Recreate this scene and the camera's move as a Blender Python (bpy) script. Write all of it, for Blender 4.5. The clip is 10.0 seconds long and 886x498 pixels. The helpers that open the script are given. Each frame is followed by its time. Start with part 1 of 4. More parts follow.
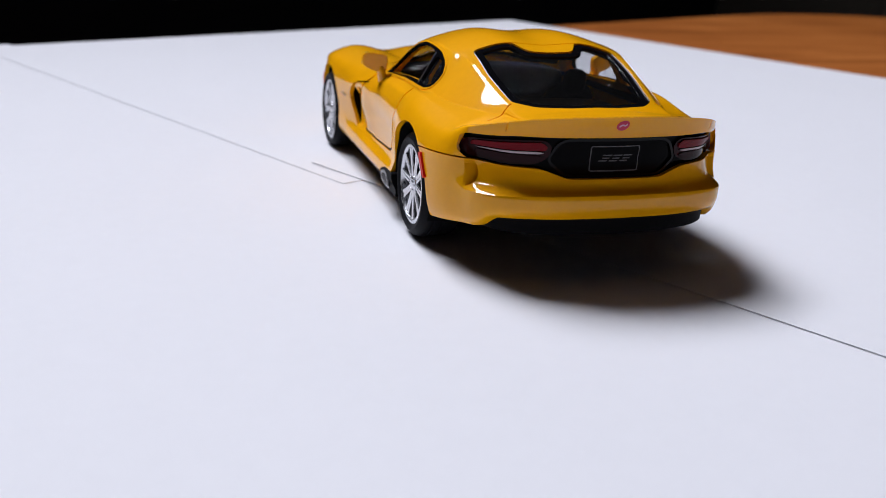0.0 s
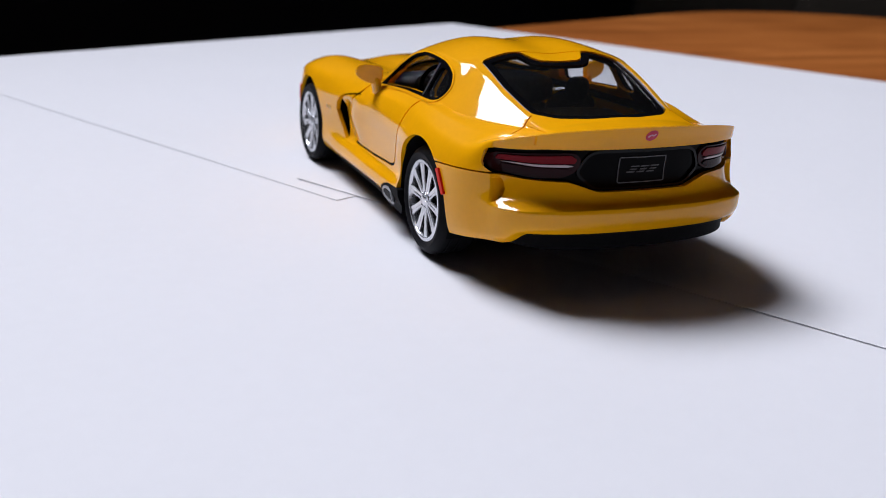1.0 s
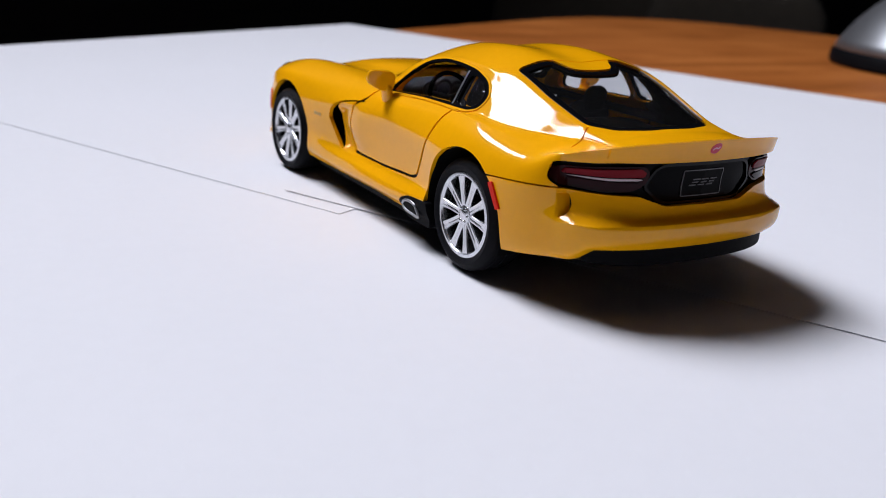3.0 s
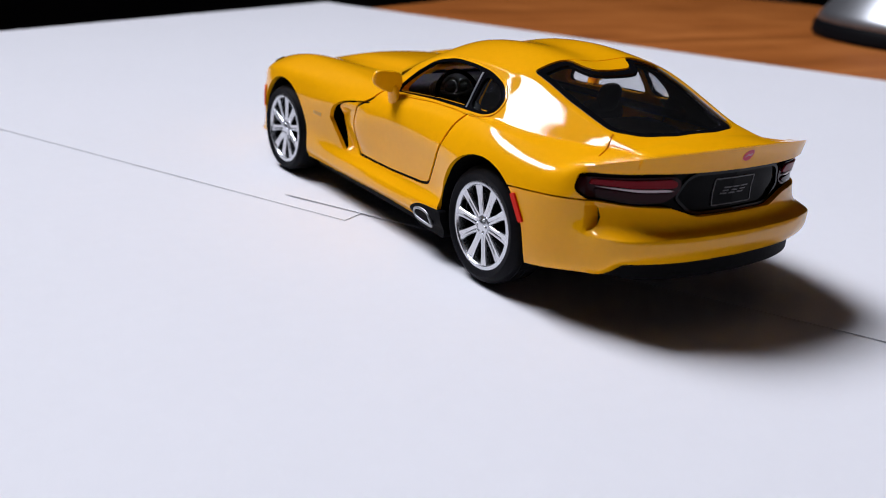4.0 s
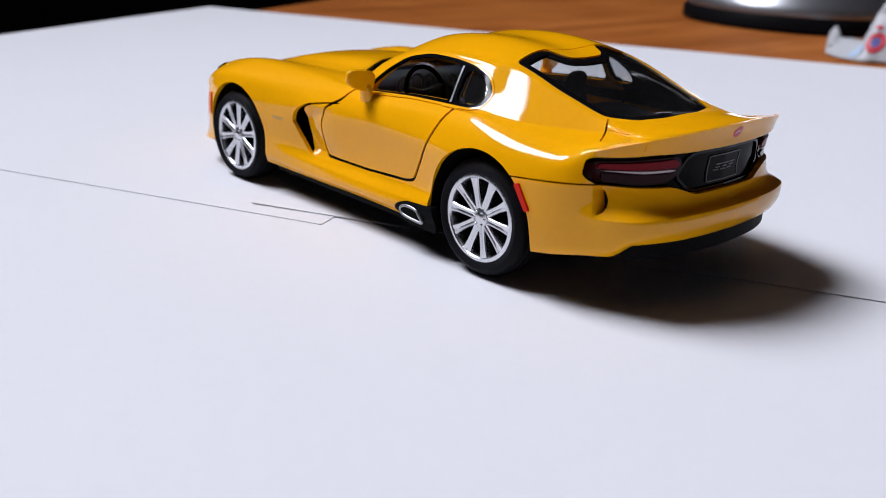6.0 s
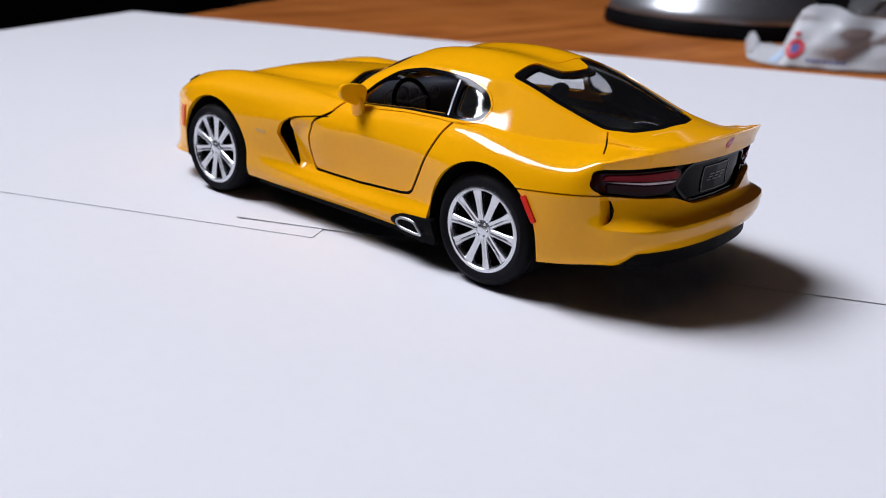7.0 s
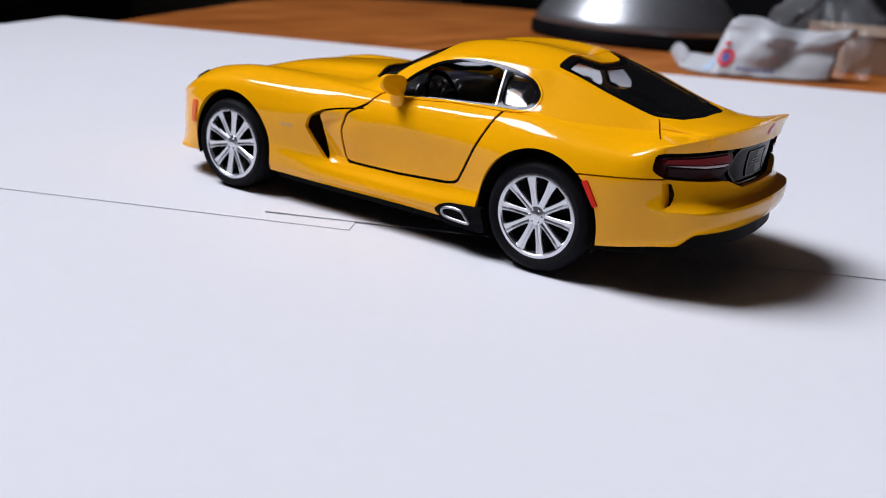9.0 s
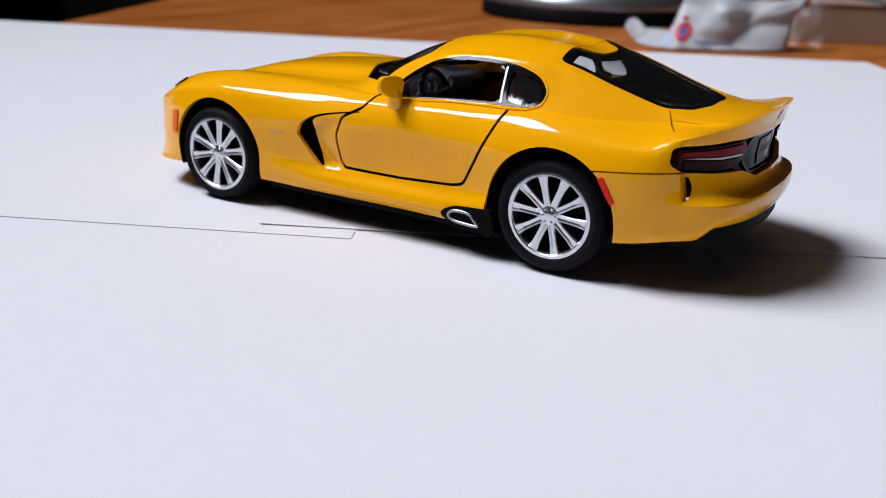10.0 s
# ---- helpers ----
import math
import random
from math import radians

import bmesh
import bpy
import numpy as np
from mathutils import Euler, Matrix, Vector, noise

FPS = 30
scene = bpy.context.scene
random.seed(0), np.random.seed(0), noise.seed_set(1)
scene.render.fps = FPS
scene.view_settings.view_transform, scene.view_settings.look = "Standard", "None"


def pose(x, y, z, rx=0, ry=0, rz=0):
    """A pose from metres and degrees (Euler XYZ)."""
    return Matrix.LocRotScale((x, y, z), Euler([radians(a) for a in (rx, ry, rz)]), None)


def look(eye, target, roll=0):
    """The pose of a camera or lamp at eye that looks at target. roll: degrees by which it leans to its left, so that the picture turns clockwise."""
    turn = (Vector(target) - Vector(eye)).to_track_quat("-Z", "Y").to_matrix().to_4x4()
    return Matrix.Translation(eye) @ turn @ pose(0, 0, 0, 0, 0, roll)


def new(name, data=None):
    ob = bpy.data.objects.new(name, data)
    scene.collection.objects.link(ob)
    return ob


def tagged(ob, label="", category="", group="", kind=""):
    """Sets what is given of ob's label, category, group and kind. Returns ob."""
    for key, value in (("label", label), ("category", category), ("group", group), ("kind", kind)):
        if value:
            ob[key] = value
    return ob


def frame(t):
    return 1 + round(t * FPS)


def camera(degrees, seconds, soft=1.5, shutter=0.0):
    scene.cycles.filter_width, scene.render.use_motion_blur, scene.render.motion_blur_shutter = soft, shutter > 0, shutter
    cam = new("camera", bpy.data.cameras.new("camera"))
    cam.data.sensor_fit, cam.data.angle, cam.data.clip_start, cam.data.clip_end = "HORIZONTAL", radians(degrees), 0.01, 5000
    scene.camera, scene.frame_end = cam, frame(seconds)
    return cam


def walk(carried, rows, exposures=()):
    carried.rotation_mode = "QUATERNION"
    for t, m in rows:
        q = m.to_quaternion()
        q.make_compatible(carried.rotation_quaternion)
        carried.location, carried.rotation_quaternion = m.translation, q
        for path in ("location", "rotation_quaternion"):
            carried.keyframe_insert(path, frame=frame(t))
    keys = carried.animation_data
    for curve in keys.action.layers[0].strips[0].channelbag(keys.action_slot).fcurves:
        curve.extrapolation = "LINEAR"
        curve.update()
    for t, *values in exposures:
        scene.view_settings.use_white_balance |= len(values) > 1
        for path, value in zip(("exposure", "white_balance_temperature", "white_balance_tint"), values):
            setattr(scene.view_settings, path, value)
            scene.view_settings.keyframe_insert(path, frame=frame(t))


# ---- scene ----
M = 1 / 34.3  # the toy's scale: lengths below are in full-size car metres, times M in the world
cam = camera(49.3, 10.0, 0.8)
PATH = [
    (0, (-2.586, -7.062, 2.018), (-1.996, -5.269, 1.357), 3.2),
    (0.5, (-2.877, -6.859, 2.021), (-2.209, -5.094, 1.359), 3.1),
    (1, (-3.082, -6.637, 2.019), (-2.334, -4.9, 1.368), 2.7),
    (1.5, (-3.248, -6.41, 1.995), (-2.427, -4.707, 1.342), 3.1),
    (2, (-3.492, -6.264, 2.002), (-2.591, -4.598, 1.36), 3.6),
    (2.5, (-3.701, -6.069, 1.987), (-2.736, -4.438, 1.348), 4.1),
    (3, (-4.009, -5.824, 1.949), (-2.972, -4.234, 1.318), 4.8),
    (3.2, (-4.087, -5.735, 2.002), (-3.044, -4.153, 1.362), 4.5),
    (4.3, (-4.073, -5.32, 2.088), (-2.969, -3.805, 1.393), 4.5),
    (4.5, (-4.117, -5.275, 2.064), (-2.987, -3.775, 1.374), 4.6),
    (5, (-4.282, -5.128, 2.021), (-3.07, -3.687, 1.347), 4.6),
    (5.5, (-4.509, -5.052, 1.992), (-3.251, -3.651, 1.32), 3.7),
    (5.7, (-4.552, -5.001, 2.008), (-3.28, -3.614, 1.332), 3.2),
    (6.8, (-5.069, -4.682, 2.058), (-3.667, -3.418, 1.397), 3.2),
    (7, (-5.111, -4.572, 2.085), (-3.678, -3.346, 1.422), 3.5),
    (7.5, (-5.295, -4.391, 1.991), (-3.83, -3.195, 1.34), 3.8),
    (8, (-5.412, -4.204, 1.993), (-3.917, -3.042, 1.348), 3.5),
    (8.5, (-5.567, -4.037, 1.915), (-4.025, -2.925, 1.295), 4.1),
    (9, (-5.78, -3.884, 1.872), (-4.198, -2.826, 1.256), 4.6),
    (9.5, (-5.825, -3.721, 1.865), (-4.222, -2.706, 1.232), 4.1),
    (10, (-5.816, -3.447, 1.94), (-4.184, -2.49, 1.292), 2.4),
]
walk(cam, [(t, look(Vector(eye) * M, Vector(target) * M, roll)) for t, eye, target, roll in PATH])
cam.data.dof.use_dof = True
cam.data.dof.focus_distance = 5.7 * M
cam.data.dof.aperture_fstop = 28.0

# ---- light ----
world = bpy.data.worlds.new("world")
scene.world = world
world.use_nodes = True
world.node_tree.nodes["Background"].inputs[0].default_value = (0.55, 0.62, 0.8, 1)
world.node_tree.nodes["Background"].inputs[1].default_value = 0.012
WIN = Vector((-0.444, 0.896, 0))                  # towards the window wall
SIDE = Vector((0.896, 0.444, 0))                  # along the window wall
WALL = 25.5                                       # distance of the window wall from the car
WINDOW_LO, WINDOW_HI, WINDOW_HALF, WINDOW_MID = 29.2, 64.0, 10.6, -0.8
lamp = bpy.data.lights.new("window_daylight", "AREA")
lamp.shape, lamp.size, lamp.size_y, lamp.energy = "RECTANGLE", 2 * WINDOW_HALF * M, (WINDOW_HI - WINDOW_LO) * M, 61.0
lamp.color = (0.875, 0.895, 1.0)
window_light = new("window_daylight", lamp)
window_light.matrix_world = look((WIN * (WALL + 1.0) + SIDE * WINDOW_MID + Vector((0, 0, (WINDOW_LO + WINDOW_HI) / 2))) * M, (SIDE * WINDOW_MID + Vector((0, 0, (WINDOW_LO + WINDOW_HI) / 2))) * M)


# ---- materials ----
def material(name, color, rough=0.5, metal=0.0, coat=0.0, grain=0.0, grain_scale=400.0, bump=0.0, spec=0.5, trans=0.0):
    m = bpy.data.materials.new(name)
    m.use_nodes = True
    nt = m.node_tree
    b = nt.nodes["Principled BSDF"]
    b.inputs["Base Color"].default_value = (*color, 1)
    b.inputs["Roughness"].default_value = rough
    b.inputs["Metallic"].default_value = metal
    b.inputs["Coat Weight"].default_value = coat
    b.inputs["Coat Roughness"].default_value = 0.04
    b.inputs["Specular IOR Level"].default_value = spec
    b.inputs["Transmission Weight"].default_value = trans
    if grain or bump:
        tc = nt.nodes.new("ShaderNodeTexCoord")
        n1 = nt.nodes.new("ShaderNodeTexNoise")
        n1.inputs["Scale"].default_value = grain_scale
        n1.inputs["Detail"].default_value = 5
        nt.links.new(tc.outputs["Object"], n1.inputs["Vector"])
        if grain:
            n2 = nt.nodes.new("ShaderNodeTexNoise")
            n2.inputs["Scale"].default_value = grain_scale * 0.07
            nt.links.new(tc.outputs["Object"], n2.inputs["Vector"])
            add = nt.nodes.new("ShaderNodeMath")
            add.operation = "ADD"
            nt.links.new(n1.outputs["Fac"], add.inputs[0])
            nt.links.new(n2.outputs["Fac"], add.inputs[1])
            ramp = nt.nodes.new("ShaderNodeMapRange")
            ramp.inputs["From Min"].default_value, ramp.inputs["From Max"].default_value = 0.6, 1.4
            ramp.inputs["To Min"].default_value, ramp.inputs["To Max"].default_value = 1 - grain, 1 + grain
            nt.links.new(add.outputs[0], ramp.inputs["Value"])
            mix = nt.nodes.new("ShaderNodeVectorMath")
            mix.operation = "SCALE"
            mix.inputs[0].default_value = color
            nt.links.new(ramp.outputs[0], mix.inputs["Scale"])
            nt.links.new(mix.outputs[0], b.inputs["Base Color"])
        if bump:
            bp = nt.nodes.new("ShaderNodeBump")
            bp.inputs["Strength"].default_value = bump
            bp.inputs["Distance"].default_value = 0.0002
            nt.links.new(n1.outputs["Fac"], bp.inputs["Height"])
            nt.links.new(bp.outputs[0], b.inputs["Normal"])
    return m


PAINT = material("yellow_enamel", (0.96, 0.425, 0.001), 0.5, 0.0, 0.95, 0.03, 900, 0.0, spec=0.02)


def enamel_wear(m):
    """Slight waviness of the clear coat and a few specks of dust in it."""
    nt = m.node_tree
    b = nt.nodes["Principled BSDF"]
    tc = nt.nodes.new("ShaderNodeTexCoord")
    wave = nt.nodes.new("ShaderNodeTexNoise")
    wave.inputs["Scale"].default_value, wave.inputs["Detail"].default_value = 260, 3
    nt.links.new(tc.outputs["Object"], wave.inputs["Vector"])
    bump = nt.nodes.new("ShaderNodeBump")
    bump.inputs["Strength"].default_value, bump.inputs["Distance"].default_value = 0.006, 0.00025
    nt.links.new(wave.outputs["Fac"], bump.inputs["Height"])
    nt.links.new(bump.outputs[0], b.inputs["Coat Normal"])
    speck = nt.nodes.new("ShaderNodeTexNoise")
    speck.inputs["Scale"].default_value, speck.inputs["Detail"].default_value = 1400, 1
    nt.links.new(tc.outputs["Object"], speck.inputs["Vector"])
    cutoff = nt.nodes.new("ShaderNodeMapRange")
    cutoff.inputs["From Min"].default_value, cutoff.inputs["From Max"].default_value = 0.80, 0.86
    cutoff.inputs["To Min"].default_value, cutoff.inputs["To Max"].default_value = 0.5, 0.8
    nt.links.new(speck.outputs["Fac"], cutoff.inputs["Value"])
    nt.links.new(cutoff.outputs[0], b.inputs["Roughness"])


enamel_wear(PAINT)
PAINT.node_tree.nodes["Principled BSDF"].inputs["Coat IOR"].default_value = 1.43
BLACK = material("black_gloss_plastic", (0.0025, 0.0025, 0.003), 0.12, grain=0.1, spec=0.03)
BLACK_TRIM = material("black_lacquer", (0.004, 0.004, 0.005), 0.08, grain=0.1, spec=0.13)
MATT = material("black_matt_plastic", (0.005, 0.005, 0.006), 0.5, grain=0.2, bump=0.2, grain_scale=1500, spec=0.03)
RUBBER = material("tyre_rubber", (0.008, 0.008, 0.010), 0.55, spec=0.06, grain=0.2, bump=0.3, grain_scale=2000)
CHROME = material("silver_plated_plastic", (0.68, 0.69, 0.72), 0.26, 0.95, grain=0.06, grain_scale=1500)
TRIM = material("chrome_trim", (0.42, 0.42, 0.44), 0.36, 1.0, grain=0.1, grain_scale=1500)
RED = material("red_lens", (0.17, 0.004, 0.010), 0.3, coat=0.08, spec=0.05)
BRIGHT_RED = material("red_marker", (0.72, 0.018, 0.008), 0.3, coat=0.12, spec=0.1)
ORANGE = material("orange_marker", (0.85, 0.13, 0.004), 0.3, coat=0.12, spec=0.1)
LENS_DARK = material("smoked_lens", (0.022, 0.003, 0.005), 0.12, coat=0.05, spec=0.08)
LENS_WHITE = material("white_lens_bar", (0.50, 0.41, 0.43), 0.3, coat=0.2)
SILVER = material("satin_silver_paint", (0.40, 0.41, 0.43), 0.36, 0.9, grain=0.08, grain_scale=1500)
DIM_CHROME = material("dull_chrome", (0.32, 0.32, 0.34), 0.35, 1.0, grain=0.1, grain_scale=1500)
BADGE = material("pale_badge_print", (0.72, 0.44, 0.13), 0.4)
GREYLINE = material("grey_print", (0.065, 0.065, 0.07), 0.4)
PAPER = material("white_paper", (0.74, 0.74, 0.77), 0.75, grain=0.012, grain_scale=300, bump=0.05)


def glass(name, tint, rough=0.02):
    m = bpy.data.materials.new(name)
    m.use_nodes = True
    nt = m.node_tree
    b = nt.nodes["Principled BSDF"]
    b.inputs["Base Color"].default_value = (*tint, 1)
    b.inputs["Roughness"].default_value = rough
    b.inputs["Transmission Weight"].default_value = 0.995
    b.inputs["IOR"].default_value = 1.02
    b.inputs["Coat Weight"].default_value = 1.0
    b.inputs["Coat IOR"].default_value = 1.5
    return m


GLASS = glass("clear_plastic_glazing", (0.76, 0.77, 0.79))


# ---- mesh helpers ----
def mesh_object(name, verts, faces, mat=None, parent=None, label="", smooth=None, scale=M):
    me = bpy.data.meshes.new(name)
    me.from_pydata([tuple(scale * c for c in v) for v in verts], [], [tuple(f) for f in faces])
    me.update()
    return finish(name, me, mat, parent, label, smooth)


def finish(name, me, mat, parent=None, label="", smooth=None):
    if smooth is not None:
        me.shade_smooth()
        me.set_sharp_from_angle(angle=radians(smooth))
    if mat:
        me.materials.clear()
        me.materials.append(mat)
    ob = new(name, me)
    if parent:
        ob.parent = parent
    if label:
        ob["label"] = label
    return ob


def part(name, bm, mat, parent=None, label="", smooth=None):
    """One mesh object from a bmesh in car metres."""
    bmesh.ops.scale(bm, vec=(M, M, M), verts=bm.verts)
    me = bpy.data.meshes.new(name)
    bm.to_mesh(me)
    bm.free()
    return finish(name, me, mat, parent, label, smooth)


def pchip(xs, ys, x):
    """Monotone cubic through the knots xs (rising), ys."""
    xs, ys, x = np.asarray(xs, float), np.asarray(ys, float), np.asarray(x, float)
    h, d = np.diff(xs), np.diff(ys) / np.diff(xs)
    m = np.zeros(len(xs))
    for k in range(1, len(xs) - 1):
        if d[k - 1] * d[k] > 0:
            w1, w2 = 2 * h[k] + h[k - 1], h[k] + 2 * h[k - 1]
            m[k] = (w1 + w2) / (w1 / d[k - 1] + w2 / d[k])
    m[0], m[-1] = d[0], d[-1]
    i = np.clip(np.searchsorted(xs, x) - 1, 0, len(h) - 1)
    t = np.clip((x - xs[i]) / h[i], 0, 1)
    return ((1 + 2 * t) * (1 - t) ** 2 * ys[i] + t * (1 - t) ** 2 * h[i] * m[i]
            + t * t * (3 - 2 * t) * ys[i + 1] + t * t * (t - 1) * h[i] * m[i + 1])


def curve_through(pts, n=6, closed=True):
    """Smooth line through points (Catmull-Rom), n steps a span."""
    p = [np.array(q, float) for q in pts]
    out = []
    count = len(p) if closed else len(p) - 1
    for i in range(count):
        if closed:
            a, b, c, d = p[i - 1], p[i], p[(i + 1) % len(p)], p[(i + 2) % len(p)]
        else:
            a, b, c, d = p[max(i - 1, 0)], p[i], p[i + 1], p[min(i + 2, len(p) - 1)]
        for k in range(n):
            t = k / n
            out.append(0.5 * (2 * b + (c - a) * t + (2 * a - 5 * b + 4 * c - d) * t * t + (3 * b - a - 3 * c + d) * t ** 3))
    if not closed:
        out.append(p[-1])
    return [tuple(q) for q in out]


def rounded(pts, r, n=4):
    """A polygon with its corners rounded by r."""
    out = []
    for i, p in enumerate(pts):
        p = np.array(p, float)
        a, b = np.array(pts[i - 1], float) - p, np.array(pts[(i + 1) % len(pts)], float) - p
        la, lb = np.linalg.norm(a), np.linalg.norm(b)
        q = min(r, la * 0.45, lb * 0.45)
        s, e = p + a / la * q, p + b / lb * q
        for k in range(n + 1):
            t = k / n
            out.append(tuple((1 - t) ** 2 * s + 2 * t * (1 - t) * p + t * t * e))
    return out


def grown(pts, d):
    """A polygon moved outwards by d (inwards where negative)."""
    p = [np.array(q, float) for q in pts]
    area = sum(p[i - 1][0] * p[i][1] - p[i][0] * p[i - 1][1] for i in range(len(p)))
    s = 1 if area > 0 else -1
    out = []
    for i in range(len(p)):
        e = p[(i + 1) % len(p)] - p[i - 1]
        e = e / (np.linalg.norm(e) + 1e-9)
        out.append(tuple(p[i] + s * d * np.array((e[1], -e[0]))))
    return out


def band(pts, w):
    """A closed polygon round an open line, w wide."""
    p = [np.array(q, float) for q in pts]
    left, right = [], []
    for i in range(len(p)):
        e = p[min(i + 1, len(p) - 1)] - p[max(i - 1, 0)]
        e = e / (np.linalg.norm(e) + 1e-9)
        nrm = np.array((-e[1], e[0])) * w / 2
        left.append(tuple(p[i] + nrm))
        right.append(tuple(p[i] - nrm))
    return left + right[::-1]


def prism(axis, pts, lo, hi):
    """A closed prism of a polygon along an axis. Polygon axes: x: (y, z), y: (x, z), z: (x, y)."""
    n = len(pts)

    def at(p, h):
        return {"x": (h, p[0], p[1]), "y": (p[0], h, p[1]), "z": (p[0], p[1], h)}[axis]
    bm = bmesh.new()
    a = [bm.verts.new(at(p, lo)) for p in pts]
    b = [bm.verts.new(at(p, hi)) for p in pts]
    bm.faces.new(a)
    bm.faces.new(b[::-1])
    for i in range(n):
        bm.faces.new((a[i], b[i], b[(i + 1) % n], a[(i + 1) % n]))
    bmesh.ops.recalc_face_normals(bm, faces=bm.faces)
    bmesh.ops.triangulate(bm, faces=bm.faces)
    me = bpy.data.meshes.new("cut")
    bm.to_mesh(me)
    bm.free()
    return me


def carve(me, *steps):
    """Mesh after boolean steps: ("-", mesh), ("&", mesh) or ("+", mesh)."""
    temp = [new("work", me)]
    for k, other in steps:
        temp.append(new("work", other))
        mod = temp[0].modifiers.new("cut", "BOOLEAN")
        mod.operation = {"-": "DIFFERENCE", "&": "INTERSECT", "+": "UNION"}[k]
        mod.object, mod.solver = temp[-1], "MANIFOLD"
    bpy.context.view_layer.update()
    deps = bpy.context.evaluated_depsgraph_get()
    out = bpy.data.meshes.new_from_object(temp[0].evaluated_get(deps))
    for o in temp:
        bpy.data.objects.remove(o)
    return out


def shrink(me, mat, name, parent, label="", smooth=30):
    """Links a carved mesh, scaled to the world."""
    me.transform(Matrix.Scale(M, 4))
    me.name = name
    return finish(name, me, mat, parent, label, smooth)


# ---- the car's shape: knots of its sections, front to back ----
PLAN = [(2.2, 0.0), (2.19, 0.2), (2.15, 0.42), (2.08, 0.6), (1.95, 0.77), (1.75, 0.87), (1.5, 0.915), (1.26, 0.925), (0.75, 0.90), (0.35, 0.87),
        (-0.2, 0.88), (-0.75, 0.89), (-1.0, 0.915), (-1.3, 0.93), (-1.5, 0.918), (-1.69, 0.893), (-1.85, 0.857), (-1.97, 0.80), (-2.07, 0.73), (-2.16, 0.64), (-2.22, 0.53), (-2.265, 0.37), (-2.285, 0.2), (-2.295, 0.0)]
# lower layers: y, then (x beyond the plan, z) for bottom, sill, sill top, door foot, middle, upper side
LOW = [
    (2.2, (0, .19), (0, .24), (0, .32), (0, .41), (0, .49), (0, .56)),
    (1.95, (.045, .185), (.02, .235), (.01, .31), (.012, .40), (.008, .48), (.006, .55)),
    (1.6, (.01, .2), (.03, .26), (.04, .35), (.045, .46), (.045, .57), (.03, .68)),
    (1.26, (.01, .2), (.045, .27), (.055, .36), (.06, .46), (.065, .58), (.05, .70)),
    (0.85, (.02, .2), (.05, .26), (.055, .33), (.05, .42), (.055, .55), (.045, .68)),
    (0.35, (.035, .19), (.075, .235), (.07, .305), (.04, .385), (.055, .55), (.06, .69)),
    (-0.2, (.02, .19), (.07, .24), (.062, .305), (.018, .385), (.022, .55), (.035, .70)),
    (-0.75, (.03, .19), (.065, .25), (.06, .31), (.025, .40), (.035, .55), (.045, .70)),
    (-1.0, (.015, .2), (.04, .27), (.05, .34), (.04, .43), (.05, .56), (.05, .70)),
    (-1.3, (0, .22), (.03, .28), (.04, .36), (.045, .46), (.05, .58), (.045, .70)),
    (-1.69, (.017, .26), (.037, .31), (.052, .38), (.057, .47), (.057, .58), (.05, .685)),
    (-1.97, (.0, .302), (.025, .345), (.035, .42), (.037, .515), (.033, .585), (.027, .70)),
    (-2.04, (.005, .312), (.035, .352), (.047, .43), (.05, .522), (.034, .59), (.02, .74)),
    (-2.14, (.03, .392), (.05, .412), (.06, .455), (.06, .53), (.03, .598), (.015, .80)),
    (-2.295, (0, .405), (0, .43), (0, .475), (0, .545), (0, .605), (0, .87)),
]
TAIL_Y = (-.03, -.045, -.058, -.062, .015, .03, 0)      # how the rear face stands in and out, layer by layer
# upper knots: y, then z at shoulder, (x, z) for belt, window foot, window head, roof edge, bubble, and z at the centre
HIGH = [
    (2.2, .585, (0, .60), (0, .605), (0, .61), (0, .615), (0, .62), .63),
    (1.95, .615, (.68, .668), (.58, .695), (.48, .70), (.40, .70), (.25, .705), .71),
    (1.6, .755, (.77, .815), (.66, .825), (.53, .80), (.42, .79), (.25, .80), .81),
    (1.26, .80, (.77, .865), (.64, .87), (.50, .84), (.41, .845), (.25, .88), .89),
    (0.75, .79, (.775, .862), (.65, .878), (.51, .865), (.42, .885), (.27, .93), .94),
    (0.45, .795, (.78, .86), (.67, .875), (.53, .88), (.44, .90), (.28, .95), .96),
    (0.2, .80, (.80, .855), (.735, .87), (.64, .905), (.55, .94), (.3, 1.03), 1.045),
    (-0.1, .81, (.815, .86), (.765, .88), (.675, 1.0), (.59, 1.075), (.3, 1.165), 1.16),
    (-0.4, .82, (.82, .875), (.775, .905), (.655, 1.105), (.57, 1.165), (.28, 1.238), 1.225),
    (-0.7, .83, (.825, .885), (.78, .92), (.65, 1.135), (.565, 1.185), (.28, 1.256), 1.242),
    (-1.0, .83, (.845, .90), (.785, .922), (.634, 1.12), (.565, 1.165), (.28, 1.235), 1.222),
    (-1.13, .828, (.852, .899), (.778, .919), (.669, 1.031), (.558, 1.142), (.28, 1.205), 1.198),
    (-1.26, .822, (.845, .891), (.763, .905), (.659, 1.006), (.551, 1.108), (.28, 1.165), 1.165),
    (-1.5, .802, (.808, .868), (.688, .895), (.614, .961), (.534, 1.028), (.28, 1.083), 1.09),
    (-1.75, .795, (.755, .852), (.575, .897), (.537, .927), (.495, .956), (.28, .995), 1.005),
    (-1.97, .872, (.745, .882), (.535, .90), (.50, .914), (.46, .925), (.27, .945), .955),
    (-2.16, .938, (.60, .935), (.54, .936), (.45, .938), (.34, .94), (.2, .945), .948),
    (-2.295, .985, (0, .985), (0, .985), (0, .985), (0, .985), (0, .985), .985),
]
